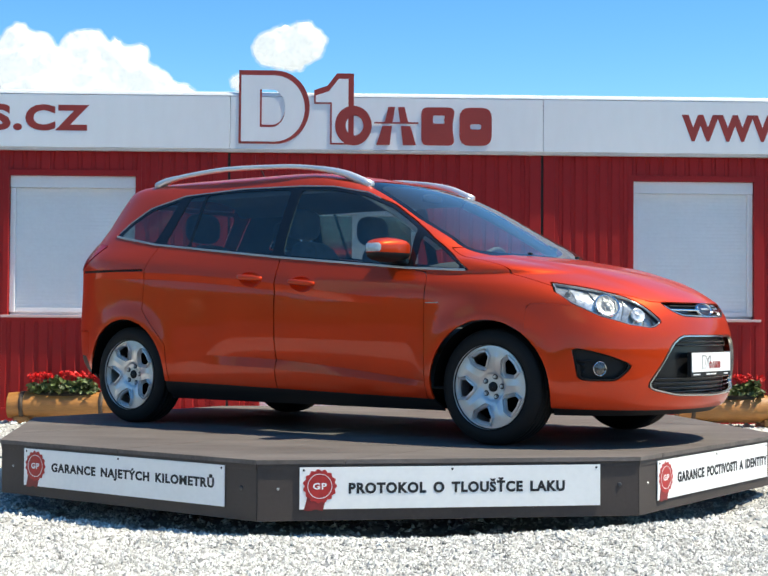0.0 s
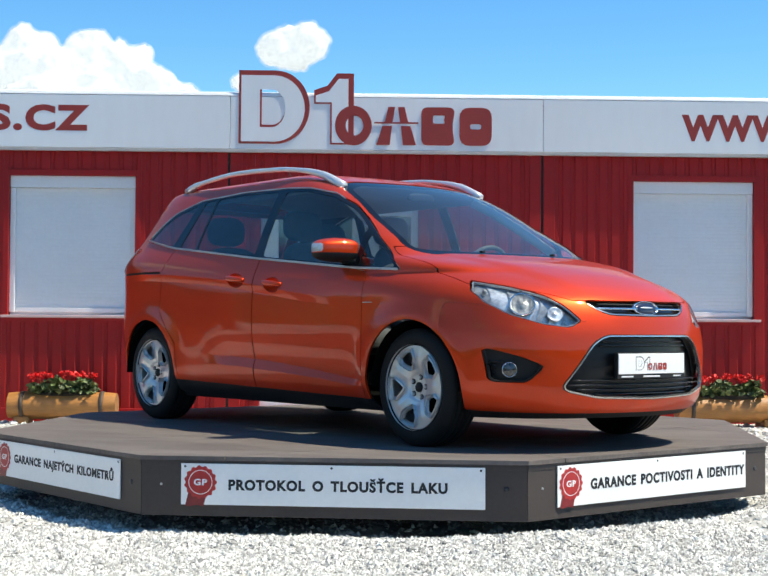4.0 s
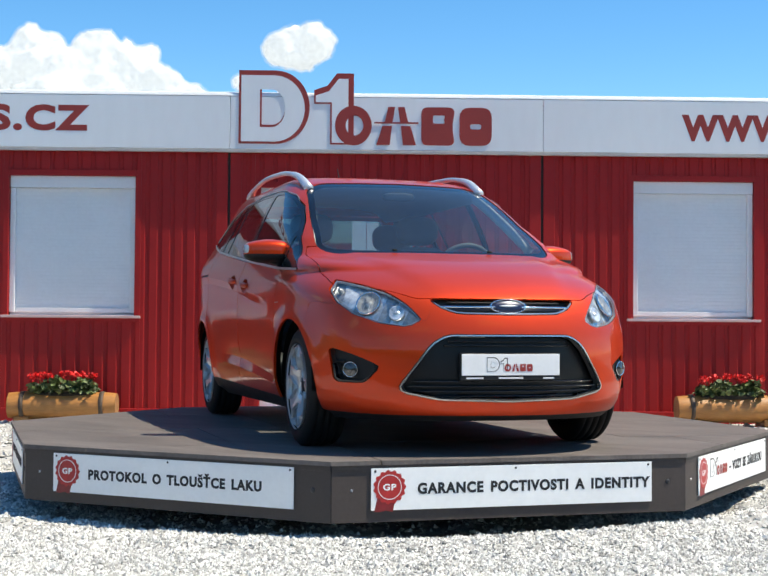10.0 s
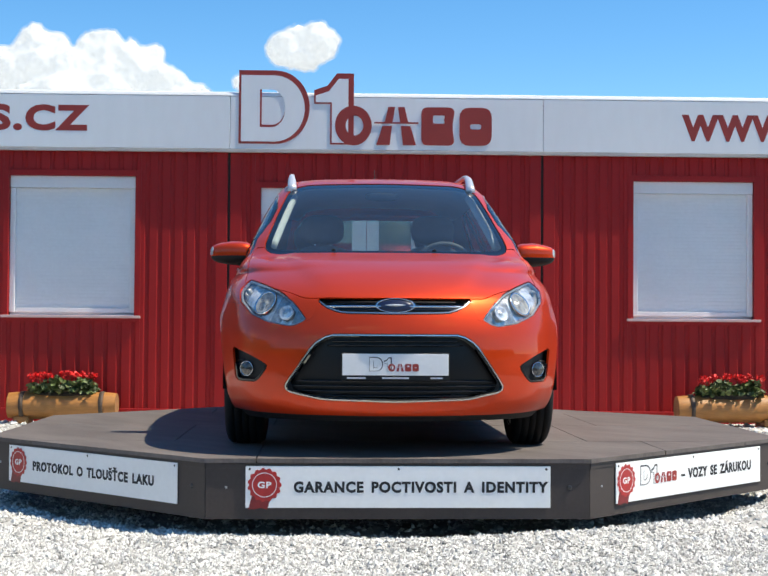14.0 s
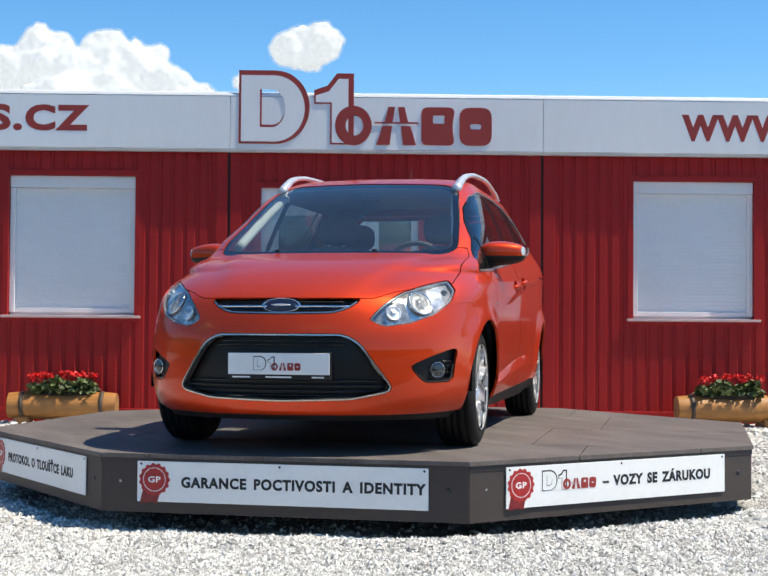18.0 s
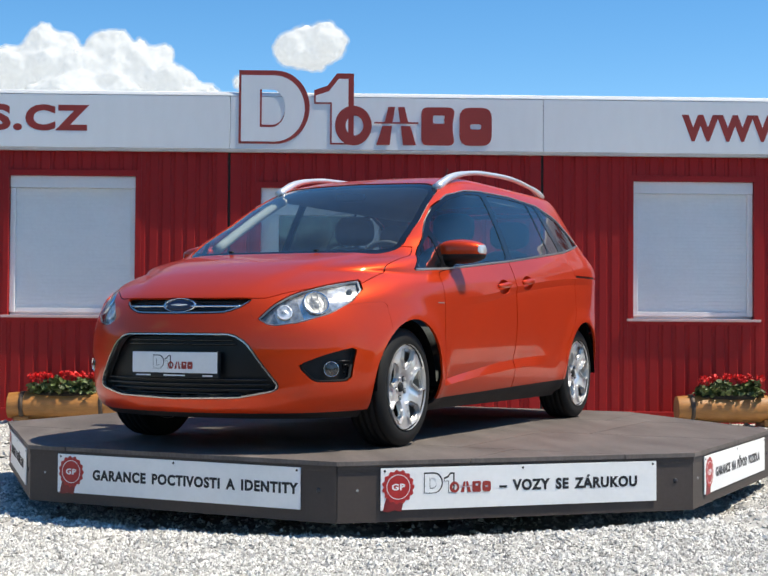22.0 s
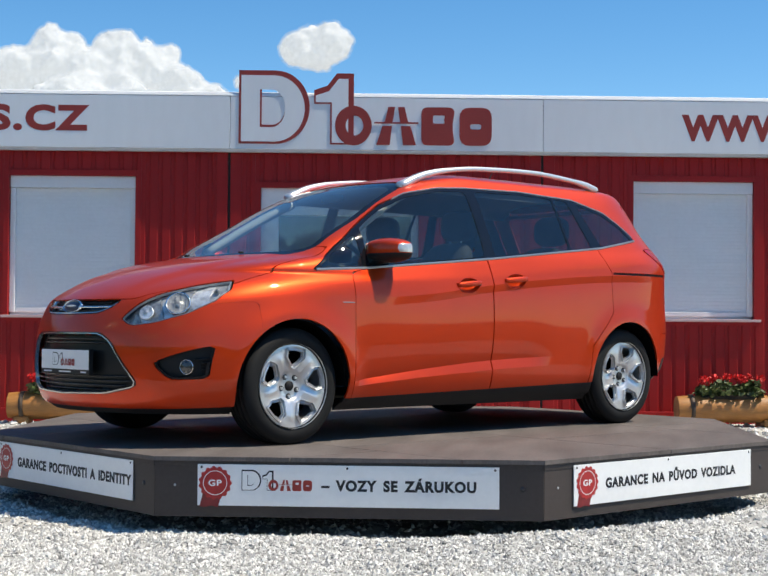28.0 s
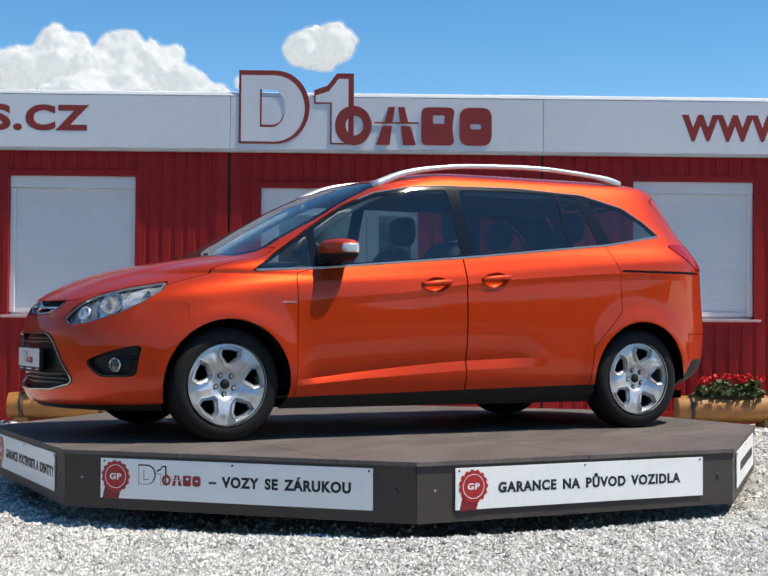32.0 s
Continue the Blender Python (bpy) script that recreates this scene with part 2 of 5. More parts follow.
# ---- the car's skin: a stack of rounded outlines, cut into panels ----
FRONT = ((0.17, 2.20), (0.22, 2.265), (0.30, 2.295), (0.45, 2.305), (0.58, 2.30), (0.68, 2.275), (0.77, 2.225), (0.83, 2.135), (0.88, 2.02), (0.93, 1.87), (0.972, 1.70), (1.006, 1.51), (1.032, 1.36), (1.15, 1.135), (1.29, 0.89), (1.43, 0.62), (1.52, 0.39), (1.565, 0.20), (1.605, -0.05), (1.63, -0.50))
REAR = ((0.17, -1.82), (0.225, -1.94), (0.28, -2.10), (0.34, -2.20), (0.42, -2.24), (0.60, -2.25), (0.80, -2.23), (1.00, -2.19), (1.14, -2.13), (1.25, -2.06), (1.40, -1.98), (1.50, -1.92), (1.55, -1.88), (1.585, -1.78), (1.615, -1.45), (1.63, -0.85))
WIDTH = ((0.17, 0.800), (0.25, 0.862), (0.35, 0.893), (0.50, 0.906), (0.65, 0.912), (0.82, 0.910), (0.92, 0.897), (1.00, 0.868), (1.06, 0.842), (1.20, 0.792), (1.35, 0.728), (1.46, 0.672), (1.53, 0.628), (1.57, 0.588), (1.605, 0.47), (1.623, 0.30), (1.63, 0.16))
AXLE, HUB_Z, ARCH = 1.394, 0.316, 0.362


def smooth_curve(points):
    """A monotone cubic through a few control points."""
    xs, ys = np.array(points, float).T
    d = np.diff(ys) / np.diff(xs)
    m = np.concatenate([[d[0]], np.where(d[:-1] * d[1:] > 0, 2 * d[:-1] * d[1:] / (d[:-1] + d[1:] + 1e-12 * np.sign(d[1:])), 0.0), [d[-1]]])

    def at(x):
        x = np.clip(np.asarray(x, float), xs[0], xs[-1])
        i = np.clip(np.searchsorted(xs, x) - 1, 0, len(xs) - 2)
        h = xs[i + 1] - xs[i]
        t = (x - xs[i]) / h
        return (2 * t**3 - 3 * t**2 + 1) * ys[i] + (t**3 - 2 * t**2 + t) * h * m[i] + (3 * t**2 - 2 * t**3) * ys[i + 1] + (t**3 - t**2) * h * m[i + 1]
    return at


front_at, rear_at, width_at = smooth_curve(FRONT), smooth_curve(REAR), smooth_curve(WIDTH)


def squareness(z):
    """How square the skin's outline is at a height, at its front and at its rear."""
    front = float(np.interp(z, (0.52, 0.72, 0.93, 1.02, 1.14, 1.26), (7.8, 7.0, 7.0, 17.0, 17.0, 12.0)))
    return front, float(np.interp(z, (1.0, 1.3), (10.0, 8.5)))


def half_width(x, z):
    """The skin's distance from the middle plane along the flanks."""
    tilt = 0.085 * np.clip(x, -1.7, 1.5) * np.exp(-((z - 1.04) / 0.20) ** 2)
    w = width_at(z + tilt)
    for ax in (AXLE, -AXLE):
        d = np.hypot(x - ax, z - HUB_Z)
        w = w + 0.022 * np.exp(-((d - 0.37) / 0.075) ** 2) * (z > 0.2)
    return w


low_line = smooth_curve(((-0.70, 0.458), (-0.60, 0.455), (-0.08, 0.435), (0.45, 0.392), (0.985, 0.334)))
high_line = smooth_curve(((-2.0, 1.0), (-1.22, 0.982), (-0.635, 0.945), (-0.30, 0.915), (0.10, 0.870), (0.34, 0.838), (0.70, 0.806)))


def relief(x, z):
    """How far the pressed creases of the flank stand out from its plain form."""
    a = 0.022 * np.clip((0.99 - x) / 0.10, 0, 1) * np.clip((x + 0.68) / 0.25, 0, 1)
    h = 0.030 + 0.026 * np.clip((0.98 - x) / 0.9, 0, 1)
    u = z - low_line(x)
    out = np.where(u > 0, -a * np.exp(-np.maximum(u, 0) / 0.09), np.where(u > -h, -a * (1 + u / h), 0.0))
    b = 0.0075 * np.clip((0.78 - x) / 0.5, 0, 1) * np.clip((x + 1.75) / 0.3, 0, 1)
    v = z - high_line(x)
    return out + np.where(v > 0, b * np.exp(-np.maximum(v, 0) / 0.045), np.where(v > -0.045, b * (1 + 1.6 * v / 0.045), -0.6 * b * np.exp(np.minimum(v + 0.045, 0) / 0.08)))


def creased(surface):
    """Cuts a flank piece along its creases and presses them in."""
    pieces = [surface]
    far = lambda v, g: np.where((np.abs(v[:, 1]) > 0.6) & (v[:, 0] < 1.0) & (v[:, 0] > -1.8), g, 1.0)
    for g in (lambda v: far(v, v[:, 2] - high_line(v[:, 0])), lambda v: far(v, v[:, 2] - high_line(v[:, 0]) + 0.045), lambda v: far(v, v[:, 2] - low_line(v[:, 0])), lambda v: far(v, v[:, 2] - low_line(v[:, 0]) + 0.030 + 0.026 * np.clip((0.98 - v[:, 0]) / 0.9, 0, 1))):
        pieces = [q for p in pieces for q in divide(p, g) if q[1]]
    verts, faces, base = [], [], 0
    for v, f in pieces:
        v = v.copy()
        c = v.mean(0) if len(v) else np.zeros(3)
        nudge = 1e-5 * np.sign(c[2] - v[:, 2])
        v[:, 1] += np.sign(v[:, 1]) * np.where((np.abs(v[:, 1]) > 0.6) & (v[:, 0] < 1.0) & (v[:, 0] > -1.8), relief(v[:, 0], v[:, 2] + nudge), 0.0)
        verts.append(v)
        faces += [tuple(i + base for i in q) for q in f]
        base += len(v)
    return np.concatenate(verts), faces


def skin(levels=128, steps=150):
    """Vertices and faces of the whole closed skin."""
    k = np.linspace(0, 1, 4000)
    zz = 0.17 + 1.46 * k
    path = np.concatenate([[0], np.cumsum(np.hypot(np.diff(zz), 0.55 * np.hypot(np.diff(front_at(zz)), 0.8 * np.diff(width_at(zz)))))])
    zs = np.interp(np.linspace(0, path[-1], levels), path, zz)
    rows = []
    for z in zs:
        f, r = float(front_at(z)), float(rear_at(z))
        mid, half = (f + r) / 2, (f - r) / 2
        nf, nr = squareness(float(z))
        a = np.linspace(0, 1, 6000) ** 1.0 * math.pi
        c = np.cos(a)
        xi = np.where(c >= 0, 1 - (1 - np.abs(c)) ** 1.0, -1 + (1 - np.abs(c)))
        flat = np.where(xi >= 0, 1 - np.abs(xi) ** nf, 1 - np.abs(xi) ** nr)
        x = mid + half * xi
        y = half_width(x, z) * np.sqrt(np.clip(flat, 0, 1))
        s = np.concatenate([[0], np.cumsum(np.hypot(np.diff(x), np.diff(y)))])
        q = np.linspace(0, s[-1], steps)
        rows.append(np.stack([np.interp(q, s, x), np.interp(q, s, y), np.full(steps, z)], 1))
    left = np.array(rows)
    right = left[:, 1:-1][:, ::-1] * np.array([1, -1, 1])
    grid = np.concatenate([left, right], 1)
    n = grid.shape[1]
    verts = grid.reshape(-1, 3)
    faces = [(i * n + j, i * n + (j + 1) % n, (i + 1) * n + (j + 1) % n, (i + 1) * n + j) for i in range(levels - 1) for j in range(n)]
    top = (levels - 1) * n
    half_n = n // 2
    for j in range(half_n):
        a, b, c, d = top + j, top + j + 1, top + (n - 1 - j) % n, top + (n - j) % n
        quad = [v for i, v in enumerate((a, b, c, d)) if v not in (a, b, c, d)[:i]]
        if len(quad) > 2:
            faces.append(tuple(quad))
    return verts, faces


def divide(surface, g):
    """Cuts a surface along g = 0 and gives the piece where g < 0 and the rest."""
    verts, faces = surface
    val = g(verts)
    val = np.where(np.abs(val) < 1e-6, 1e-6, val)
    neg = val < 0
    extra, cache = [], {}
    inner, outer = [], []
    for f in faces:
        s = [neg[i] for i in f]
        if all(s):
            inner.append(f)
            continue
        if not any(s):
            outer.append(f)
            continue
        a, b = [], []
        for k, i in enumerate(f):
            j = f[(k + 1) % len(f)]
            (a if neg[i] else b).append(i)
            if neg[i] != neg[j]:
                key = (i, j) if i < j else (j, i)
                if key not in cache:
                    p, q = key
                    t = val[p] / (val[p] - val[q])
                    cache[key] = len(verts) + len(extra)
                    extra.append(verts[p] * (1 - t) + verts[q] * t)
                a.append(cache[key]), b.append(cache[key])
        if len(a) > 2:
            inner.append(tuple(a))
        if len(b) > 2:
            outer.append(tuple(b))
    allv = np.concatenate([verts, np.array(extra)]) if extra else verts

    def pack(fs):
        used = sorted({i for f in fs for i in f})
        back = {i: k for k, i in enumerate(used)}
        return allv[used] if used else np.zeros((0, 3)), [tuple(back[i] for i in f) for f in fs]
    return pack(inner), pack(outer)


def normals(verts, faces):
    n = np.zeros_like(verts)
    for f in faces:
        p = verts[list(f)]
        q = np.cross(p[1] - p[0], p[2] - p[0]) if len(f) == 3 else np.cross(p[2] - p[0], p[3] - p[1])
        for i in f:
            n[i] += q
    return n / (np.linalg.norm(n, axis=1, keepdims=True) + 1e-12)


def polygon(points, u, v):
    """Signed distance from an outline, negative inside."""
    pts = np.array(points, float)
    best = np.full(u.shape, 1e9)
    inside = np.zeros(u.shape, bool)
    for (ax, ay), (bx, by) in zip(pts, np.roll(pts, -1, 0)):
        ex, ey = bx - ax, by - ay
        t = np.clip(((u - ax) * ex + (v - ay) * ey) / (ex * ex + ey * ey), 0, 1)
        best = np.minimum(best, np.hypot(u - ax - t * ex, v - ay - t * ey))
        cross = ((ay > v) != (by > v)) & (u < ex * (v - ay) / (ey if ey else 1e-9) + ax)
        inside ^= cross
    return np.where(inside, -best, best)


def flank(points, side=0, r=0.02):
    """A region on the flanks, drawn as x, z; side +1 is the car's left."""
    pts = rounded(points, r) if r else points
    return lambda v: np.where((np.abs(v[:, 1]) > 0.30) & ((side == 0) | (v[:, 1] * side > 0)), polygon(pts, v[:, 0], v[:, 2]), 1.0)


def face_on(points, r=0.02, back=False, side=0):
    """A region on the front or the back, drawn as |y|, z."""
    pts = rounded(points, r) if r else points
    return lambda v: np.where((v[:, 0] < -1.0 if back else v[:, 0] > 0.05) & ((side == 0) | (v[:, 1] * side > -1e-4)), polygon(pts, np.abs(v[:, 1]), v[:, 2]), 1.0)


def above(points, r=0.02):
    """A region seen from above, drawn as x, |y|."""
    pts = rounded(points, r) if r else points
    return lambda v: np.where(v[:, 2] > 0.7, polygon(pts, v[:, 0], np.abs(v[:, 1])), 1.0)


def grown(g, by):
    return lambda v: g(v) - by


def panel(name, surface, mat, parent, label="", depth=0.012, lift=0.0, lip=None):
    """A skin piece as a mesh with its edges folded inward."""
    verts, faces = surface
    n = normals(verts, faces)
    verts = verts + n * lift
    count, edges = {}, {}
    for f in faces:
        for k, i in enumerate(f):
            j = f[(k + 1) % len(f)]
            key = (min(i, j), max(i, j))
            count[key] = count.get(key, 0) + 1
            edges[key] = (i, j)
    out_v, out_f, back = list(map(tuple, verts)), list(faces), {}
    if depth:
        for key, c in count.items():
            if c == 1:
                i, j = edges[key]
                for q in (i, j):
                    if q not in back:
                        back[q] = len(out_v)
                        out_v += [tuple(verts[q]), tuple(verts[q] - n[q] * depth)]
                out_f.append((back[j], back[i], back[i] + 1, back[j] + 1))
    return place(name, mesh_of(name, out_v, out_f, mat, True), parent, label)


def edge_of(x, z):
    """The full skin's distance from the middle plane."""
    f, r = float(front_at(z)), float(rear_at(z))
    xi = (x - (f + r) / 2) / ((f - r) / 2)
    n = squareness(z)[0 if xi > 0 else 1]
    return float(half_width(np.array([x]), np.array([z]))[0]) * math.sqrt(max(0.0, 1 - abs(xi) ** n)) + 0.001


def skin_x(y, z):
    """Where the skin's front lies at a height and a distance from the middle plane."""
    f, r = float(front_at(z)), float(rear_at(z))
    hw = float(half_width(np.array([0.5]), np.array([z]))[0])
    return (f + r) / 2 + (f - r) / 2 * (1 - min(0.999, (y / hw) ** 2)) ** (1 / 12)


def seat_on(surface, y, z, offset, forward=0.0):
    """A pose on a skin piece nearest to y, z, its y axis along the outward normal, turned towards the car's front by forward."""
    verts, faces = surface
    n = normals(verts, faces)
    i = int(np.argmin(np.hypot(verts[:, 1] - y, verts[:, 2] - z)))
    out = (Vector(n[i]) * (1 - forward) + Vector((1, 0, 0)) * forward).normalized()
    return Matrix.Translation(Vector(verts[i]) + Vector(n[i]) * offset) @ out.to_track_quat("Y", "Z").to_matrix().to_4x4()


def domed(surface):
    """Raises the bonnet's middle between two soft creases."""
    v, f = surface
    v = v.copy()
    y, x = np.abs(v[:, 1]), v[:, 0]
    edge = np.interp(x, (1.15, 1.7, 2.15), (0.60, 0.50, 0.36))
    s = np.clip((edge + 0.03 - y) / 0.085, 0, 1)
    v[:, 2] += 0.013 * s * s * (3 - 2 * s) * np.clip((2.20 - x) / 0.25, 0, 1) * np.clip((x - 1.05) / 0.3, 0, 1)
    return v, f


def build_car():
    car = thing("car", pose(0, 0, 0), "metallic orange-red seven-seat family car parked on the turntable", "car")
    body = skin()
    gap = 0.0022

    def cut(g, gapped=True, gap=gap):
        nonlocal body
        inside, rest = divide(body, grown(g, -gap) if gapped else g)
        if gapped:
            _, rest = divide(rest, grown(g, gap))
        body = rest
        return inside

    # Wheel openings.
    for ax in (AXLE, -AXLE):
        _, body = divide(body, lambda v, ax=ax: np.where(np.abs(v[:, 1]) > 0.45, np.hypot(v[:, 0] - ax, v[:, 2] - HUB_Z) - ARCH, 1.0))
    # Glass and black pillar trims on the flanks.
    PANES = (("quarter_glass", ((1.195, 0.962), (0.885, 1.168), (0.875, 0.982)), 0.010),
             ("front_window", ((0.840, 0.985), (0.833, 1.20), (0.62, 1.330), (0.41, 1.415), (0.15, 1.465), (-0.095, 1.48), (-0.10, 1.068)), 0.03),
             ("rear_window", ((-0.185, 1.078), (-0.18, 1.485), (-0.60, 1.495), (-0.895, 1.487), (-0.885, 1.142)), 0.025),
             ("rear_vent_glass", ((-0.905, 1.144), (-0.915, 1.486), (-1.045, 1.478), (-1.115, 1.166)), 0.02),
             ("rear_quarter_glass", ((-1.125, 1.465), (-1.215, 1.178), (-1.585, 1.228), (-1.50, 1.32), (-1.36, 1.40)), 0.02))
    for side, tag in ((1, "left"), (-1, "right")):
        for name, pts, r in PANES:
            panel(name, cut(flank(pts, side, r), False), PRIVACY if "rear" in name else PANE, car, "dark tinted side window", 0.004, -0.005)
        band = ((1.245, 0.944), (0.86, 1.202), (0.60, 1.358), (0.40, 1.437), (0.15, 1.485), (-0.10, 1.502), (-0.60, 1.512), (-1.10, 1.49), (-1.38, 1.418), (-1.52, 1.33), (-1.625, 1.232), (-1.20, 1.16), (-0.15, 1.052), (0.84, 0.965))
        panel("window_surround", cut(flank(band, side, 0.02)), GLOSS_BLACK, car, "gloss black pillar and window surround", 0.006, -0.002)
    # Front glass and lamps.
    SHIELD = ((-0.3, 1.034), (0.52, 1.034), (0.655, 1.044), (0.698, 1.085), (0.640, 1.30), (0.575, 1.49), (0.48, 1.525), (-0.3, 1.54))
    shield = cut(face_on(SHIELD, 0.045))
    edge, shield = divide(shield, lambda v: -face_on(SHIELD, 0.045)(v) - 0.030)
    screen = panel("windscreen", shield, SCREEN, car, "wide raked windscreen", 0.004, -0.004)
    panel("windscreen_edge", edge, GLOSS_BLACK, screen, "black printed edge of the windscreen", 0.004, -0.004)
    LAMP = ((0.435, 0.672), (0.49, 0.745), (0.56, 0.808), (0.65, 0.850), (0.738, 0.882), (0.786, 0.828), (0.782, 0.768), (0.722, 0.700), (0.62, 0.655), (0.50, 0.636))
    for side in (1, -1):
        shape = cut(face_on(LAMP, 0.010, side=side))
        lamp = panel("headlight", shape, LENS, car, "clear swept-back headlight", 0.004, -0.001)
        bezel, glassed = divide(shape, lambda v: -face_on(LAMP, 0.010, side=side)(v) - 0.006)
        panel("lamp_bezel", bezel, BEZEL, lamp, "bright rim round the headlight", 0.012, -0.005)
        slant = lambda v, k: np.abs(v[:, 1]) * 0.86 + v[:, 2] * 0.50 - 0.68 - 0.052 * k
        rest = glassed
        for k in range(1, 9):
            facet, rest = divide(rest, lambda v, k=k: slant(v, k))
            if facet[1]:
                fv, ff = facet
                push = normals(fv, ff).mean(0)
                push = push / np.linalg.norm(push)
                fv = fv - push * (0.018 + 0.10 * np.clip(0.885 - fv[:, 2:3], 0, 0.25) + 0.16 * (-slant(fv, k))[:, None] * (1 if k % 2 else 0.45))
                panel("reflector_facet", (fv, ff), REFLECTOR if k % 2 else LAMP_DARK, lamp, "", 0.002)
        rim_v, rim_f = lathe(((0.060, 0.004), (0.064, 0.009), (0.068, 0.004), (0.068, -0.006)), 40)
        bowl_v, bowl_f = lathe(((0.002, 0.008), (0.018, 0.007), (0.023, -0.001), (0.045, 0.0), (0.061, 0.004)), 40)
        for nm, v, f, mt in (("lamp_ring", rim_v, rim_f, CHROME), ("lamp_bowl", bowl_v, bowl_f, LAMP_GREY)):
            place(nm, mesh_of(nm, v, f, mt, True), lamp, "", seat_on(shape, side * 0.672, 0.765, -0.028))
        for k in range(-3, 4, 2):
            tall = 0.050 * math.sqrt(1 - (k / 3.8) ** 2)
            part("lamp_flute", box(k * 0.0150 - 0.0016, k * 0.0150 + 0.0016, 0.0045, 0.0065, -tall, tall), LAMP_GREY, lamp, "", seat_on(shape, side * 0.672, 0.765, -0.028))
        v, f = lathe(((0.002, 0.012), (0.012, 0.010), (0.016, 0.004), (0.034, 0.012), (0.040, 0.012), (0.040, 0.0)), 24)
        place("high_beam_bowl", mesh_of("high_beam_bowl", v, f, REFLECTOR, True), lamp, "", seat_on(shape, side * 0.555, 0.715, -0.030))
        place("indicator_bulb", mesh_of("indicator_bulb", *lathe(((0.002, 0.03), (0.014, 0.02), (0.016, 0.0)), 16), LAMP_GREY, True), lamp, "", seat_on(shape, side * 0.738, 0.832, -0.030))
    # Grilles and fog lamps.
    upper = cut(face_on(((-0.2, 0.772), (0.395, 0.772), (0.33, 0.722), (0.26, 0.700), (-0.2, 0.693)), 0.02))
    UPPER = ((-0.2, 0.772), (0.395, 0.772), (0.33, 0.722), (0.26, 0.700), (-0.2, 0.693))
    edge, upper = divide(upper, lambda v: np.maximum(-face_on(UPPER, 0.02)(v) - 0.009, v[:, 2] - 0.764))
    panel("grille_trim", edge, BRIGHT, car, "thin bright lower edge of the upper grille", 0.012, 0.001)
    grille = panel("upper_grille", upper, GLOSS_BLACK, car, "slim black upper grille with a bright bar", 0.03, -0.035)
    bar = [(float(front_at(0.735)) - 0.10 * (y / 0.36) ** 2 * 0.55 - 0.004, y, 0.735) for y in np.linspace(-0.335, 0.335, 31)]
    place("chrome_bar", mesh_of("chrome_bar", *tube(bar, 0.0065, 8), CHROME, True), grille)
    for dz in (0.756, 0.714):
        line = [(float(front_at(dz)) - 0.055 * (y / 0.36) ** 2 - 0.022, y, dz) for y in np.linspace(-0.30, 0.30, 25)]
        place("grille_slat", mesh_of("grille_slat", *tube(line, 0.005, 6), TRIM, True), grille)
    MOUTH = ((-0.2, 0.600), (0.325, 0.600), (0.40, 0.555), (0.545, 0.345), (0.535, 0.315), (0.36, 0.278), (-0.2, 0.262))
    mouth = cut(face_on(MOUTH, 0.03))
    ring, mouth = divide(mouth, lambda v: -face_on(MOUTH, 0.03)(v) - 0.009)
    panel("grille_frame", ring, BRIGHT, car, "bright frame round the lower grille", 0.02, 0.006)
    lower = panel("lower_grille", mouth, SATIN_BLACK, car, "wide black trapezoid lower grille", 0.06, -0.05)
    for i, dz in enumerate((0.298, 0.322, 0.346, 0.370, 0.545, 0.565)):
        reach = (0.36, 0.46, 0.50, 0.48, 0.33, 0.31)[i]
        line = [(float(front_at(dz)) - 0.30 * (y / 0.9) ** 2 - 0.036, y, dz) for y in np.linspace(-reach, reach, 31)]
        place("grille_slat", mesh_of("grille_slat", *tube(line, 0.006, 6, 0.8), GLOSS_BLACK, True), lower)
    for side in (1, -1):
        FOG = ((0.818, 0.534), (0.72, 0.492), (0.622, 0.442), (0.684, 0.360), (0.796, 0.362))
        hollow = cut(face_on(FOG, 0.02, side=side))
        lip, hollow = divide(hollow, lambda v: np.maximum(-face_on(FOG, 0.02, side=side)(v) - 0.009, v[:, 2] - 0.455))
        panel("fog_lamp_lip", lip, GLOSS_BLACK, car, "slim glossy lip under the fog lamp", 0.02, -0.002)
        fog = panel("fog_lamp_recess", hollow, TRIM, car, "black recess with a round fog lamp", 0.03, -0.03)
        for dz in (0.400, 0.432, 0.464):
            rib = [(p.x, p.y, p.z) for p in (seat_on(hollow, side * yy, dz + 0.10 * (yy - 0.77), -0.022).translation for yy in (0.778, 0.788, 0.798))]
            place("recess_rib", mesh_of("recess_rib", *tube(rib, 0.006, 6), SATIN_BLACK, True), fog)
        spot = seat_on(hollow, side * 0.738, 0.432, -0.018, 0.45)
        place("fog_lamp_ring", mesh_of("fog_lamp_ring", *lathe(((0.035, 0.012), (0.037, 0.016), (0.039, 0.012), (0.039, 0.004)), 32), CHROME, True), fog, "", spot)
        place("fog_lamp_lens", mesh_of("fog_lamp_lens", *lathe(((0.001, 0.022), (0.02, 0.019), (0.037, 0.012)), 32), FOG_GLASS, True), fog, "", spot)
    # Dark sills, bumper lip and rear valance.
    low = cut(lambda v: v[:, 2] - (0.262 - 0.022 * v[:, 0] + (-0.012 * np.clip((v[:, 0] - 1.6) / 0.2, 0, 1)) + np.clip(-1.75 - v[:, 0], 0, 0.1) * 1.3), False)
    panel("lower_valance", low, TRIM, car, "black plastic sill and bumper skirt", 0.010, -0.004)
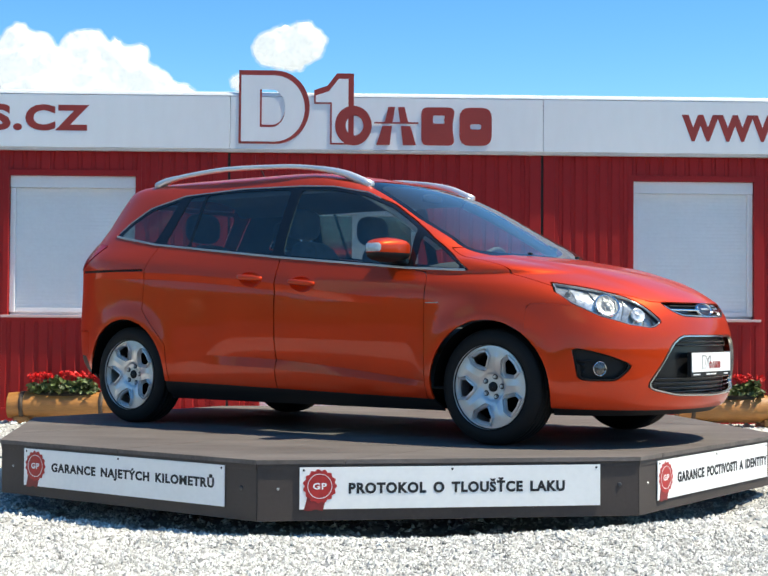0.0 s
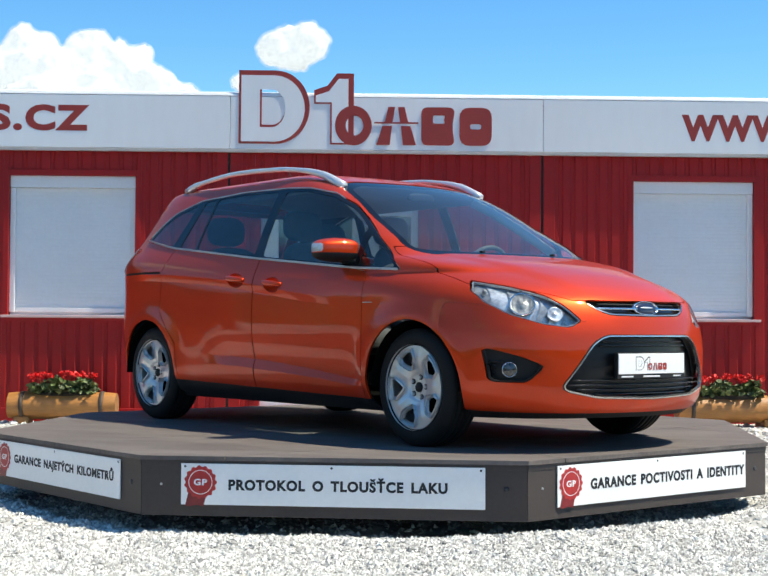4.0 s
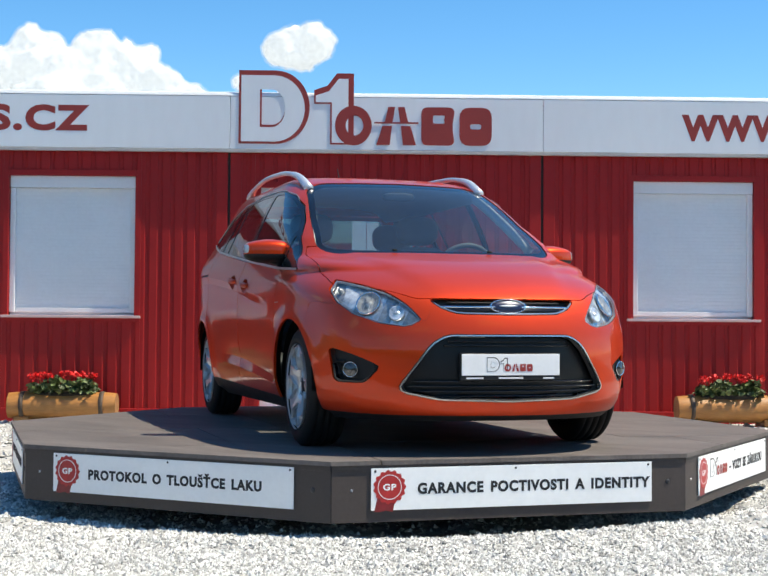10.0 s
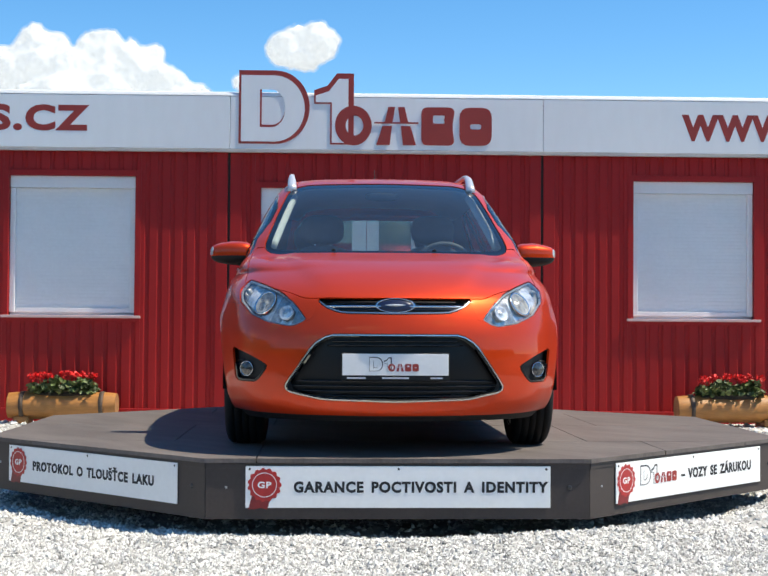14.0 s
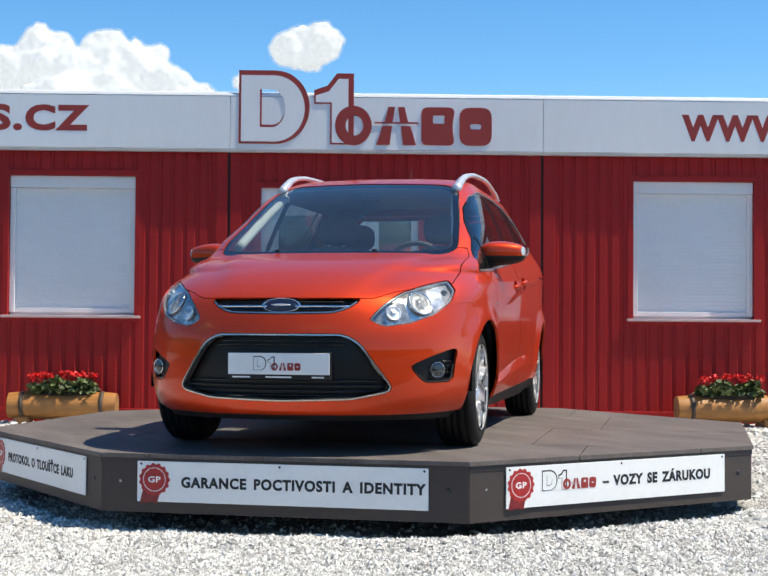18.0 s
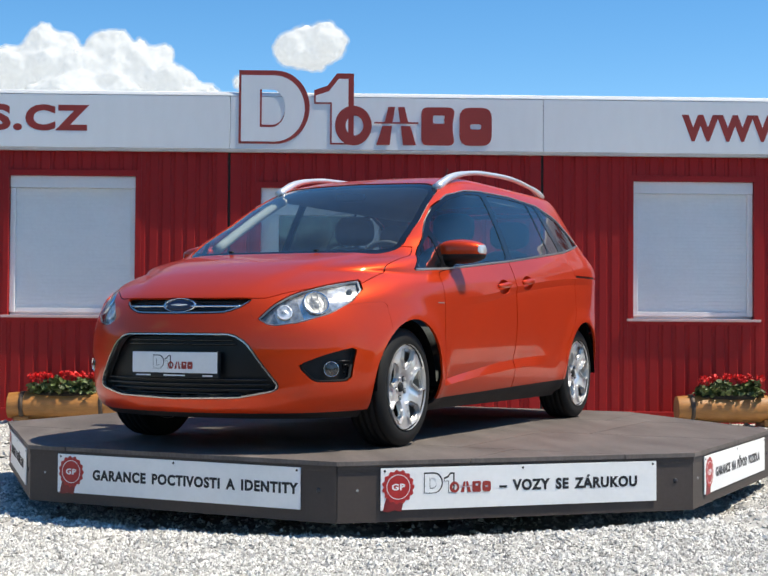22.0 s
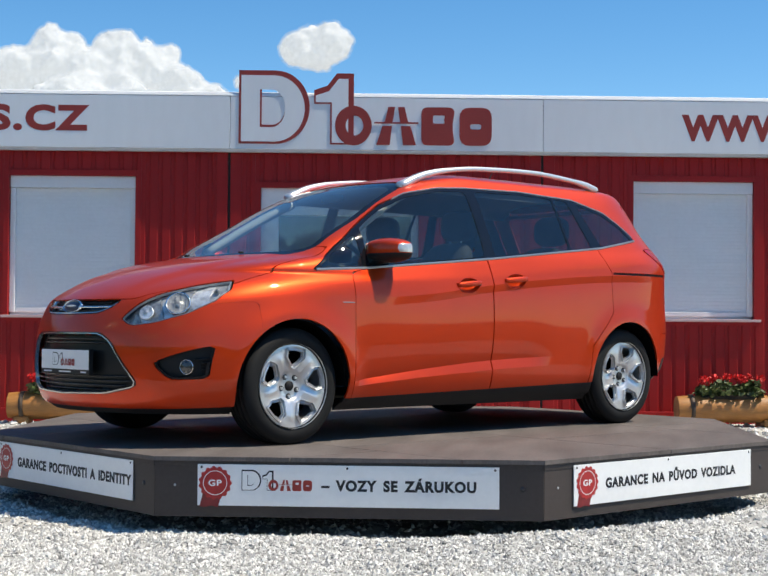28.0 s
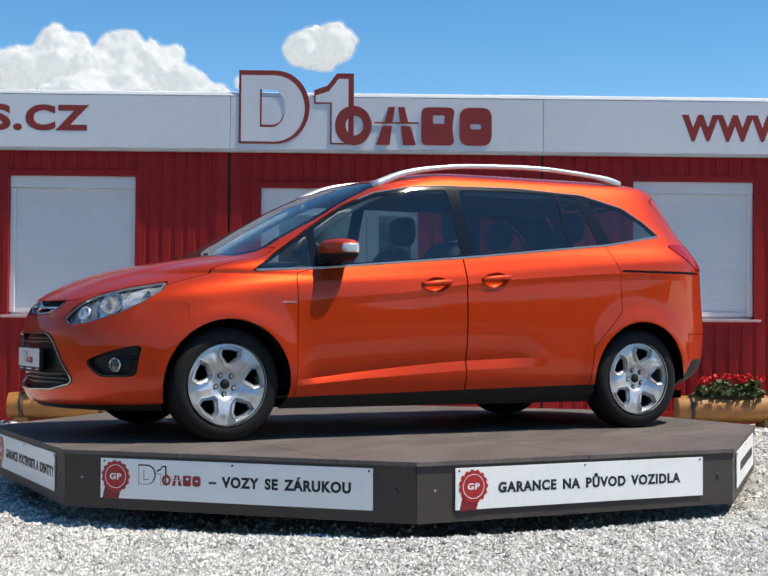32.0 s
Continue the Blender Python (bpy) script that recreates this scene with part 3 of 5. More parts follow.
    # Rear lamps, tailgate, slide rail.
    for side in (1, -1):
        panel("tail_light", cut(flank(((-1.66, 1.175), (-1.80, 1.19), (-2.20, 1.16), (-2.22, 1.00), (-1.90, 1.02)), side, 0.02)), RED_LENS, car, "red wrap-around tail light", 0.012, 0.004)
        panel("slide_rail", cut(flank(((-1.235, 0.990), (-1.235, 1.006), (-1.93, 1.006), (-1.93, 0.990)), side, 0.004), False), TRIM, car, "dark sliding-door rail slot", 0.01, -0.01)
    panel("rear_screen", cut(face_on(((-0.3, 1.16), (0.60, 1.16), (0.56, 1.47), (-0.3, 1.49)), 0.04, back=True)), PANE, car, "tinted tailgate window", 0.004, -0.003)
    panel("tailgate", cut(face_on(((-0.3, 0.55), (0.66, 0.55), (0.70, 1.12), (0.62, 1.50), (-0.3, 1.53)), 0.05, back=True)), PAINT, car)
    # Doors, bonnet, bumpers, roof.
    for side in (1, -1):
        front = cut(flank(((0.998, 0.20), (0.990, 0.90), (0.97, 0.945), (0.84, 0.968), (-0.104, 1.056), (-0.106, 0.20)), side, 0.004))
        rear = cut(flank(((-0.1105, 0.20), (-0.1085, 1.057), (-1.16, 1.158), (-1.225, 1.00), (-1.235, 0.74), (-1.02, 0.52), (-0.985, 0.20)), side, 0.005))
        for nm, sheet, hx, hz in (("front_door", front, 0.105, 0.886), ("sliding_door", rear, -0.305, 0.922)):
            oval = [(hx + 0.088 * math.cos(a), hz - 0.09 * 0.088 * math.cos(a) + 0.046 * math.sin(a)) for a in np.linspace(0, 2 * math.pi, 33)[:-1]]
            sheet = divide(creased(sheet), flank(oval, side, 0))[1]
            door = panel(nm, sheet, PAINT, car)
            flat = lambda x, z: float(half_width(np.array([x]), np.array([z]))[0] + relief(np.array([x]), np.array([z]))[0])
            cup, faces = [], []
            for s, deep in ((1.015, -0.0005), (0.93, 0.007), (0.80, 0.017), (0.55, 0.025), (0.02, 0.028)):
                for u, w in oval:
                    x, z = hx + (u - hx) * s, hz + (w - hz) * s
                    cup.append((x, side * (flat(x, z) - deep), z))
            for i in range(4):
                faces += [(i * 32 + k, i * 32 + (k + 1) % 32, i * 32 + 32 + (k + 1) % 32, i * 32 + 32 + k)[::-side] for k in range(32)]
            place("handle_cup", mesh_of("handle_cup", cup, faces, PAINT, True), door)
            grip = [(hx - 0.004 + 0.098 * c, side * (flat(hx, hz) - 0.006 + 0.017 * math.sqrt(max(0, 1 - abs(c) ** 3))), hz + 0.010 - 0.009 * c) for c in np.linspace(-1, 1, 17)]
            place("door_handle", mesh_of("door_handle", *tube(grip, lambda t: 0.010 + 0.0035 * math.sin(math.pi * t), 10, 1.35), PAINT, True), door)
    panel("bonnet", domed(cut(lambda v: np.maximum(np.maximum(above(((2.35, -0.4), (2.35, 0.42), (2.13, 0.455), (1.97, 0.60), (1.72, 0.765), (1.14, 0.765), (0.95, 0.70), (0.95, -0.4)), 0.03)(v), 0.776 - v[:, 2]), v[:, 2] - 1.085))), PAINT, car)
    panel("front_bumper", cut(lambda v: np.maximum(1.62 - v[:, 0], v[:, 2] - (0.655 + 0.11 * np.clip((np.abs(v[:, 1]) - 0.42) / 0.42, 0, 1) + 0.12 * np.clip((0.42 - np.abs(v[:, 1])) / 0.06, 0, 1))), gap=0.0004), PAINT, car)
    panel("rear_bumper", cut(lambda v: np.maximum(v[:, 0] + 1.80, v[:, 2] - 0.60)), PAINT, car)
    panel("roof", cut(lambda v: np.maximum(np.maximum(1.50 - v[:, 2], np.abs(v[:, 1]) - 0.53), v[:, 0] - 0.5)), PAINT, car)
    for side in (1, -1):
        cut(flank(((-0.1065, 1.485), (-0.1095, 1.485), (-0.1095, 1.60), (-0.1065, 1.60)), side, 0), False)
    panel("shell_lining", divide(body, lambda v: np.maximum(1.0 - v[:, 2], v[:, 0] - 0.75))[0], CABIN, car, "", 0, -0.020)
    panel("body_shell", creased(body), PAINT, car, "", 0.014)
    # Bright strip under the windows.
    for side in (1, -1):
        line = []
        for x in np.linspace(1.215, -1.615, 72):
            z = float(np.interp(-x, (-1.245, -0.84, 0.15, 1.20, 1.625), (0.944, 0.965, 1.052, 1.16, 1.232))) + 0.006
            line.append((x, side * (edge_of(x, z) + 0.001), z))
        place("window_strip", mesh_of("window_strip", *ribbon(line, side, 0.013, 0.003), STRIP), car, "bright strip along the window line")
        line = []
        for x in np.linspace(0.50, -1.60, 60):
            z = float(np.interp(-x, (-1.20, -0.86, -0.60, -0.40, -0.15, 0.10, 0.60, 1.10, 1.38, 1.52, 1.625), (0.955, 1.187, 1.354, 1.439, 1.487, 1.504, 1.514, 1.492, 1.420, 1.332, 1.236)))
            line.append((x, side * (float(half_width(np.array([x]), np.array([z]))[0]) * (1 - abs((x + 0.15) / 2.2) ** 9) ** 0.5 + 0.001), z))
        skin_at = [(p[0], side * edge_of(p[0], p[2]), p[2]) for p in line]
        place("window_trim", mesh_of("window_trim", *ribbon(skin_at, side, 0.008, 0.002), STRIP), car, "thin bright trim over the windows")
        # The pale lining of the windscreen pillar.
        trim_v, trim_f = tube([(skin_x(0.66 - 0.105 * t, 1.11 + 0.35 * t) - 0.130, side * (0.662 - 0.106 * t), 1.10 + 0.35 * t) for t in np.linspace(0, 1, 14)], 0.032, 10, 0.9)
        place("pillar_lining", mesh_of("pillar_lining", trim_v, trim_f, LINING, True), car, "pale grey windscreen pillar lining")
    # Cabin lining, floor and wheel housings.
    inner = skin(60, 80)
    inner = divide(inner, lambda v: v[:, 2] - (1.035 - 0.09 * np.clip(v[:, 0], -1.5, 1.0)))[0]
    for ax in (AXLE, -AXLE):
        _, inner = divide(inner, lambda v, ax=ax: np.where(np.abs(v[:, 1]) > 0.45, np.hypot(v[:, 0] - ax, v[:, 2] - HUB_Z) - ARCH - 0.06, 1.0))
    for region in (face_on(MOUTH), face_on(LAMP), face_on(((-0.2, 0.78), (0.40, 0.78), (0.26, 0.69), (-0.2, 0.69)))):
        _, inner = divide(inner, region)
    panel("inner_lining", inner, CABIN, car, "", 0, -0.045)
    lining_roof = divide(skin(60, 80), lambda v: np.maximum(np.maximum(1.47 - v[:, 2], v[:, 0] - 0.25), -1.75 - v[:, 0]))[0]
    panel("headliner", lining_roof, material("headliner", (0.25, 0.25, 0.25), 0.9), car, "", 0, -0.03)
    place("floor_pan", mesh_of("floor_pan", [(x, y, z) for z in (0.17, 0.22) for x, y in ((-1.95, -0.60), (1.80, -0.60), (1.80, 0.60), (-1.95, 0.60))], [(3, 2, 1, 0), (4, 5, 6, 7), (0, 1, 5, 4), (1, 2, 6, 5), (2, 3, 7, 6), (3, 0, 4, 7)], UNDER), car)
    for ax in (AXLE, -AXLE):
        for side in (1, -1):
            arch = [(r * math.cos(a), side * y, r * math.sin(a)) for y, r in ((0.52, ARCH - 0.004), (0.875, ARCH - 0.004)) for a in np.linspace(-0.02, math.pi + 0.02, 33)]
            fs = [(i, i + 1, i + 34, i + 33) for i in range(32)] + [tuple(range(33))]
            place("wheel_housing", mesh_of("wheel_housing", arch, fs, UNDER), car, "", pose(ax, 0, HUB_Z))
    build_wheels(car)
    build_mirrors(car)
    build_rails(car)
    build_cabin(car)
    # Plate, badge, aerial, wipers.
    plate = part("number_plate", box(2.262, 2.286, -0.265, 0.265, 0.375, 0.510, 0.004), TRIM, car, "white show plate in a black holder")
    part("plate_face", box(2.283, 2.289, -0.258, 0.258, 0.400, 0.505, 0.002), PLATE, plate)
    logo(plate, 0.0, 0.0, 0.070, -0.0002, 0.0010, INK, PLATE, LETTER_RED, 0.004, Matrix.Translation((2.2892, -0.128, 0.420)) @ pose(0, 0, 0, 0, 0, 90))
    for y, wd in ((0.20, 0.06), (0.0, 0.13), (-0.19, 0.09)):
        part("plate_line", box(2.2855, 2.2868, y - wd / 2, y + wd / 2, 0.384, 0.391), PLATE, plate)
    turn = pose(2.236, 0, 0.737, 18, 0, -90)
    badge = place("badge", mesh_of("badge", [(p[0] * 1.08, p[1], p[2] * 0.37) for p in lathe(((0.001, 0.016), (0.06, 0.014), (0.082, 0.009), (0.084, 0.0)), 40)[0]], lathe(((0, 0), (0, 0), (0, 0), (0, 0)), 40)[1], BADGE, True), car, "oval blue badge with a bright rim", turn)
    place("badge_rim", mesh_of("badge_rim", [(p[0] * 1.06, p[1], p[2] * 0.41) for p in lathe(((0.082, 0.006), (0.086, 0.014), (0.092, 0.012), (0.093, 0.0)), 40)[0]], lathe(((0, 0), (0, 0), (0, 0), (0, 0)), 40)[1], CHROME, True), badge)
    script = [(0.050 * c, 0.0155, 0.0) for c in np.linspace(-1, 1, 9)]
    place("badge_mark", mesh_of("badge_mark", *tube(script, lambda t: 0.0015 + 0.006 * math.sin(math.pi * t), 8, 0.8), SATIN, True), badge)
    for side in (1, -1):
        y = float(half_width(np.array([1.04]), np.array([0.772]))[0])
        part("fender_badge", box(1.0, 1.085, side * (y - 0.004) - 0.004, side * (y - 0.004) + 0.004, 0.769, 0.774, 0.001), STEEL, car, "thin bright fender badge")
        part("washer_cap", box(2.035, 2.060, side * 0.640 - 0.018, side * 0.640 + 0.018, 0.622, 0.640, 0.004), PAINT, car)
    place("aerial", mesh_of("aerial", *tube([(-0.95 - 0.11 * t, 0.0, 1.61 + 0.17 * t) for t in np.linspace(0, 1, 8)], lambda t: 0.006 - 0.0035 * t, 8), TRIM, True), car, "thin roof aerial")
    for y in (-0.30, 0.26):
        part("washer_jet", box(1.30, 1.325, y - 0.012, y + 0.012, 1.055, 1.068, 0.004), TRIM, car)
    return car


def ring_faces(bm, outer, inner, depth):
    """A flat ring between two outlines, of a depth, facing -y."""
    k = len(outer)
    rows = [[bm.verts.new((u, d, w)) for u, w in line] for line, d in ((outer, 0.0), (outer, -depth), (inner, -depth), (inner, 0.0))]
    for a, b in zip(rows, rows[1:] + rows[:1]):
        for i in range(k):
            bm.faces.new((a[i], a[(i + 1) % k], b[(i + 1) % k], b[i]))


def build_wheels(car):
    tyre = ((0.218, 0.085), (0.226, 0.100), (0.245, 0.108), (0.270, 0.108), (0.295, 0.098), (0.308, 0.086), (0.313, 0.078), (0.313, 0.062), (0.307, 0.060), (0.307, 0.054), (0.3155, 0.052), (0.3155, 0.022), (0.307, 0.020), (0.307, 0.014), (0.316, 0.012), (0.316, -0.012), (0.307, -0.014), (0.307, -0.020), (0.3155, -0.022), (0.3155, -0.052), (0.307, -0.054), (0.307, -0.060), (0.313, -0.062), (0.313, -0.078), (0.295, -0.098), (0.25, -0.108), (0.205, -0.09))
    barrel = ((0.233, 0.096), (0.230, 0.101), (0.224, 0.096), (0.210, 0.060), (0.200, -0.08), (0.215, -0.095))
    # The face: a dished disc with five openings between broad spokes.
    dish = smooth_curve(((0.0, 0.066), (0.05, 0.066), (0.09, 0.076), (0.15, 0.092), (0.20, 0.096), (0.228, 0.094)))
    rs = np.linspace(0.03, 0.227, 40)
    n = 200
    verts = np.array([(r * math.cos(2 * math.pi * k / n), float(dish(r)), r * math.sin(2 * math.pi * k / n)) for r in rs for k in range(n)] + [(0, 0.066, 0)])
    faces = [(i * n + k, i * n + (k + 1) % n, (i + 1) * n + (k + 1) % n, (i + 1) * n + k) for i in range(39) for k in range(n)] + [(len(verts) - 1, (k + 1) % n, k) for k in range(n)]
    face = (verts, faces)
    hole = rounded([(0.105, -0.012), (0.105, 0.012), (0.150, 0.058), (0.198, 0.056), (0.2065, 0.0), (0.198, -0.056), (0.150, -0.058)], 0.007, 3)
    wide = rounded([(0.098, -0.013), (0.098, 0.013), (0.148, 0.0645), (0.201, 0.062), (0.2105, 0.0), (0.201, -0.062), (0.148, -0.0645)], 0.005, 3)
    chamfers = []
    for i in range(5):
        a = 2 * math.pi * i / 5 + math.pi / 2
        ca, sa = math.cos(a), math.sin(a)
        local = lambda v: (v[:, 0] * ca + v[:, 2] * sa, -v[:, 0] * sa + v[:, 2] * ca)
        near, face = divide(face, lambda v: polygon(wide, *local(v)))
        _, ring = divide(near, lambda v: polygon(hole, *local(v)))
        rv, rf = ring
        d_in, d_out = np.maximum(polygon(hole, *local(rv)), 0), np.maximum(-polygon(wide, *local(rv)), 0)
        rv = rv.copy()
        rv[:, 1] -= 0.013 * d_out / (d_in + d_out + 1e-9)
        chamfers.append((rv, rf))

    def pressed(v):
        v = v.copy()
        fold = np.arctan2(v[:, 2], v[:, 0])
        r = np.hypot(v[:, 0], v[:, 2])
        across = r * np.abs(((fold + math.pi / 2 + math.pi / 5) % (2 * math.pi / 5)) - math.pi / 5)
        v[:, 1] += 0.0075 * np.clip(1 - across / 0.040, 0, 1) * np.clip((r - 0.065) / 0.03, 0, 1) * np.clip((0.195 - r) / 0.03, 0, 1)
        v[:, 1] -= 0.004 * np.clip((0.078 - r) / 0.006, 0, 1)
        return v
    v, f = pressed(face[0]), face[1]
    for rv, rf in chamfers:
        rv = pressed(rv)
        f = f + [tuple(q + len(v) for q in g) for g in rf]
        v = np.concatenate([v, rv])
    for ax, tag in ((AXLE, "front"), (-AXLE, "rear")):
        for side in (1, -1):
            wheel = new("wheel")
            wheel.parent = car
            wheel.matrix_basis = pose(ax, side * 0.765, HUB_Z, 0, (-5 if ax > 0 else -12) if side > 0 else 22, 0 if side > 0 else 180)
            place("tyre", mesh_of("tyre", *lathe(tyre, 72), RUBBER, True), wheel, "black road tyre with grooved tread")
            rim = place("rim", mesh_of("rim", *lathe(barrel, 72), RIM, True), wheel, "silver alloy rim")
            panel("spokes", (v, [q[::-1] for q in f]), RIM, rim, "five broad silver spokes", 0.016)
            place("brake_disc", mesh_of("brake_disc", *lathe(((0.03, 0.03), (0.14, 0.03), (0.14, 0.02), (0.19, 0.0), (0.19, -0.06)), 40), UNDER, True), rim)
            place("hub_cap", mesh_of("hub_cap", *lathe(((0.001, 0.074), (0.022, 0.073), (0.027, 0.068), (0.028, 0.060)), 24), TRIM, True), rim)
            for i in range(5):
                a = 2 * math.pi * i / 5 - math.pi / 2
                nut = [(p[0] + 0.056 * math.cos(a), p[1], p[2] + 0.056 * math.sin(a)) for p in lathe(((0.001, 0.076), (0.0070, 0.076), (0.0084, 0.073), (0.0088, 0.062)), 12)[0]]
                place("wheel_nut", mesh_of("wheel_nut", nut, lathe(((0, 0),) * 4, 12)[1], RIM), rim)
                well = [(p[0] + 0.056 * math.cos(a), p[1], p[2] + 0.056 * math.sin(a)) for p in lathe(((0.0090, 0.0655), (0.0150, 0.0668), (0.0162, 0.060)), 16)[0]]
                place("nut_well", mesh_of("nut_well", well, lathe(((0, 0),) * 3, 16)[1], NUT), rim)


def ribbon(path, side, tall, deep):
    """A flat moulding along a path, its broad face upright and outward."""
    verts, faces = [], []
    for x, y, z in path:
        verts += [(x, y - side * deep, z - tall / 2), (x, y + side * deep * 0.6, z - tall / 2), (x, y + side * deep, z), (x, y + side * deep * 0.6, z + tall / 2), (x, y - side * deep, z + tall / 2)]
    for i in range(len(path) - 1):
        for k in range(5):
            a, b = i * 5 + k, i * 5 + (k + 1) % 5
            faces.append((a, b, b + 5, a + 5)[::side])
    return verts, faces


def blob(cx, cy, cz, sx, sy, sz, power=2.6, rows=14, cols=24):
    """A rounded block."""
    verts, faces = [], []
    e = 2 / power
    sg = lambda c: math.copysign(abs(c) ** e, c)
    for i in range(rows + 1):
        p = -math.pi / 2 + math.pi * i / rows
        for k in range(cols):
            a = 2 * math.pi * k / cols
            verts.append((cx + sx * sg(math.cos(p)) * sg(math.cos(a)), cy + sy * sg(math.cos(p)) * sg(math.sin(a)), cz + sz * sg(math.sin(p))))
    for i in range(rows):
        for k in range(cols):
            a, b = i * cols + k, i * cols + (k + 1) % cols
            faces.append((a, b, b + cols, a + cols))
    return verts, faces


def build_mirrors(car):
    for side in (1, -1):
        v, f = blob(0, 0, 0, 0.085, 0.125, 0.070, 3.6, 24, 40)
        shape = [(x * (1.0 - 0.25 * (y * side > 0) * abs(y) / 0.125) - 0.02 * y * side / 0.12, y, z * (1.0 - 0.22 * max(0, y * side) / 0.125) * (1 - 0.18 * max(0, x) / 0.085)) for x, y, z in v]
        shell = (np.array(shape), [q for q in f])
        cap, foot = divide(shell, lambda p: -0.018 - p[:, 2])
        mirror = panel("mirror", cap, PAINT, car, "orange door mirror with a clear side repeater", 0)
        mirror.matrix_basis = pose(0.735, side * 0.905, 1.072)
        panel("mirror_foot", foot, TRIM, mirror, "black lower mirror shell", 0)
        place("mirror_arm", mesh_of("mirror_arm", *tube([(0.03, -side * 0.14, -0.085), (0.02, -side * 0.05, -0.055), (0.0, side * 0.02, -0.03)], 0.032, 10, 0.7), TRIM, True), mirror)
        part("mirror_glass", box(-0.080, -0.076, -0.085 if side > 0 else -0.06, 0.06 if side > 0 else 0.085, -0.042, 0.042, 0.002), CHROME, mirror)
        lens = divide(shell, lambda p: np.maximum(0.088 + 0.45 * np.maximum(p[:, 0], 0) + 0.25 * np.abs(p[:, 2] - 0.010) - p[:, 1] * side, np.abs(p[:, 2] - 0.010) - 0.024))[0]
        if lens[1]:
            panel("side_repeater", lens, REPEATER, mirror, "clear side repeater", 0.004, 0.002)


def build_rails(car):
    for side in (1, -1):
        arch = smooth_curve(((-1.46, 1.585), (-1.36, 1.615), (-1.20, 1.636), (-0.80, 1.658), (-0.30, 1.643), (-0.05, 1.617), (0.15, 1.575), (0.36, 1.488)))
        path = [(x, side * (0.578 - 0.02 * ((x + 0.55) / 0.95) ** 2), float(arch(x))) for x in np.linspace(0.36, -1.46, 44)]
        rail = place("roof_rail", mesh_of("roof_rail", *tube(path, lambda t: 0.0165 + 0.014 * (max(0, 1 - t / 0.24) + max(0, (t - 0.88) / 0.12)), 10, 0.95), SATIN, True), car, "silver aluminium roof rail")
        for a, b in ((0.36, 0.06),):
            xs = np.linspace(a, b, 9)
            top = [(x, float(arch(x)) + 0.008) for x in xs]
            low = [(x, min(1.560, float(arch(x)) - 0.008) * (1 - k ** 1.5) + (float(arch(x)) - 0.004) * k ** 1.5) for x in xs[::-1] for k in [(a - x) / (a - b)]]
            part("rail_foot", prism(top + low, 0.030), SATIN, rail, "", pose(0, side * 0.572 - 0.015, 0))


def build_cabin(car):
    def seat(x, y, head=True):
        v, f = blob(x + 0.02, y, 0.55, 0.26, 0.24, 0.09, 3.5)
        base = place("seat", mesh_of("seat", v, f, FABRIC, True), car, "dark grey fabric seat")
        v, f = blob(0, 0, 0.30, 0.075, 0.235, 0.32, 3.2)
        back = [(p[0] - 0.36 * (p[2] / 0.9), p[1], p[2]) for p in v]
        place("backrest", mesh_of("backrest", [(x - 0.22 + p[0], y + p[1] * (1 if head else 0.7), 0.56 + p[2] * (1 if head else 0.88)) for p in back], f, FABRIC, True), base)
        if not head:
            return
        v, f = blob(x - 0.22 - 0.31, y, 1.290, 0.055, 0.145, 0.100, 3.0)
        place("headrest", mesh_of("headrest", v, f, SEAT_GREY, True), base)
        for dy in (-0.05, 0.05):
            place("headrest_post", mesh_of("headrest_post", *tube([(x - 0.49, y + dy, 1.12), (x - 0.53, y + dy, 1.27)], 0.006, 6), CHROME, True), base)
    for x, y in ((0.20, 0.37), (0.20, -0.37), (-0.62, 0.44), (-0.62, -0.44)):
        seat(x, y)
    seat(-0.62, 0.0, False)
    v, f = blob(0.98, 0, 0.88, 0.30, 0.72, 0.15, 3.5)
    place("dashboard", mesh_of("dashboard", v, f, CABIN, True), car, "dark grey dashboard")
    ring = [(0.0 + 0.185 * math.sin(a) * 0.42, 0.185 * math.cos(a), 0.185 * math.sin(a) * 0.91) for a in np.linspace(0, 2 * math.pi, 40)]
    wheel = place("steering_wheel", mesh_of("steering_wheel", *tube(ring, 0.016, 8), CABIN, True), car, "", pose(0.60, 0.37, 0.97))
    place("steering_hub", mesh_of("steering_hub", *blob(0.02, 0, 0, 0.03, 0.13, 0.05, 3), CABIN, True), wheel)
    v, f = blob(0.42, 0, 1.445, 0.02, 0.105, 0.028, 3)
    place("rear_view_mirror", mesh_of("rear_view_mirror", v, f, TRIM, True), car)


# ---- the turntable ----
DECK_Z, BOARD_Z, RADIUS, SPIN0 = 0.394, 0.102, 2.466, -58.9


def turned(t):
    """Degrees by which the turntable has turned at t seconds."""
    k = t / 32.0
    return -(3.68529 * t - 2.5216 * k**2 + 1.2789 * k**3)


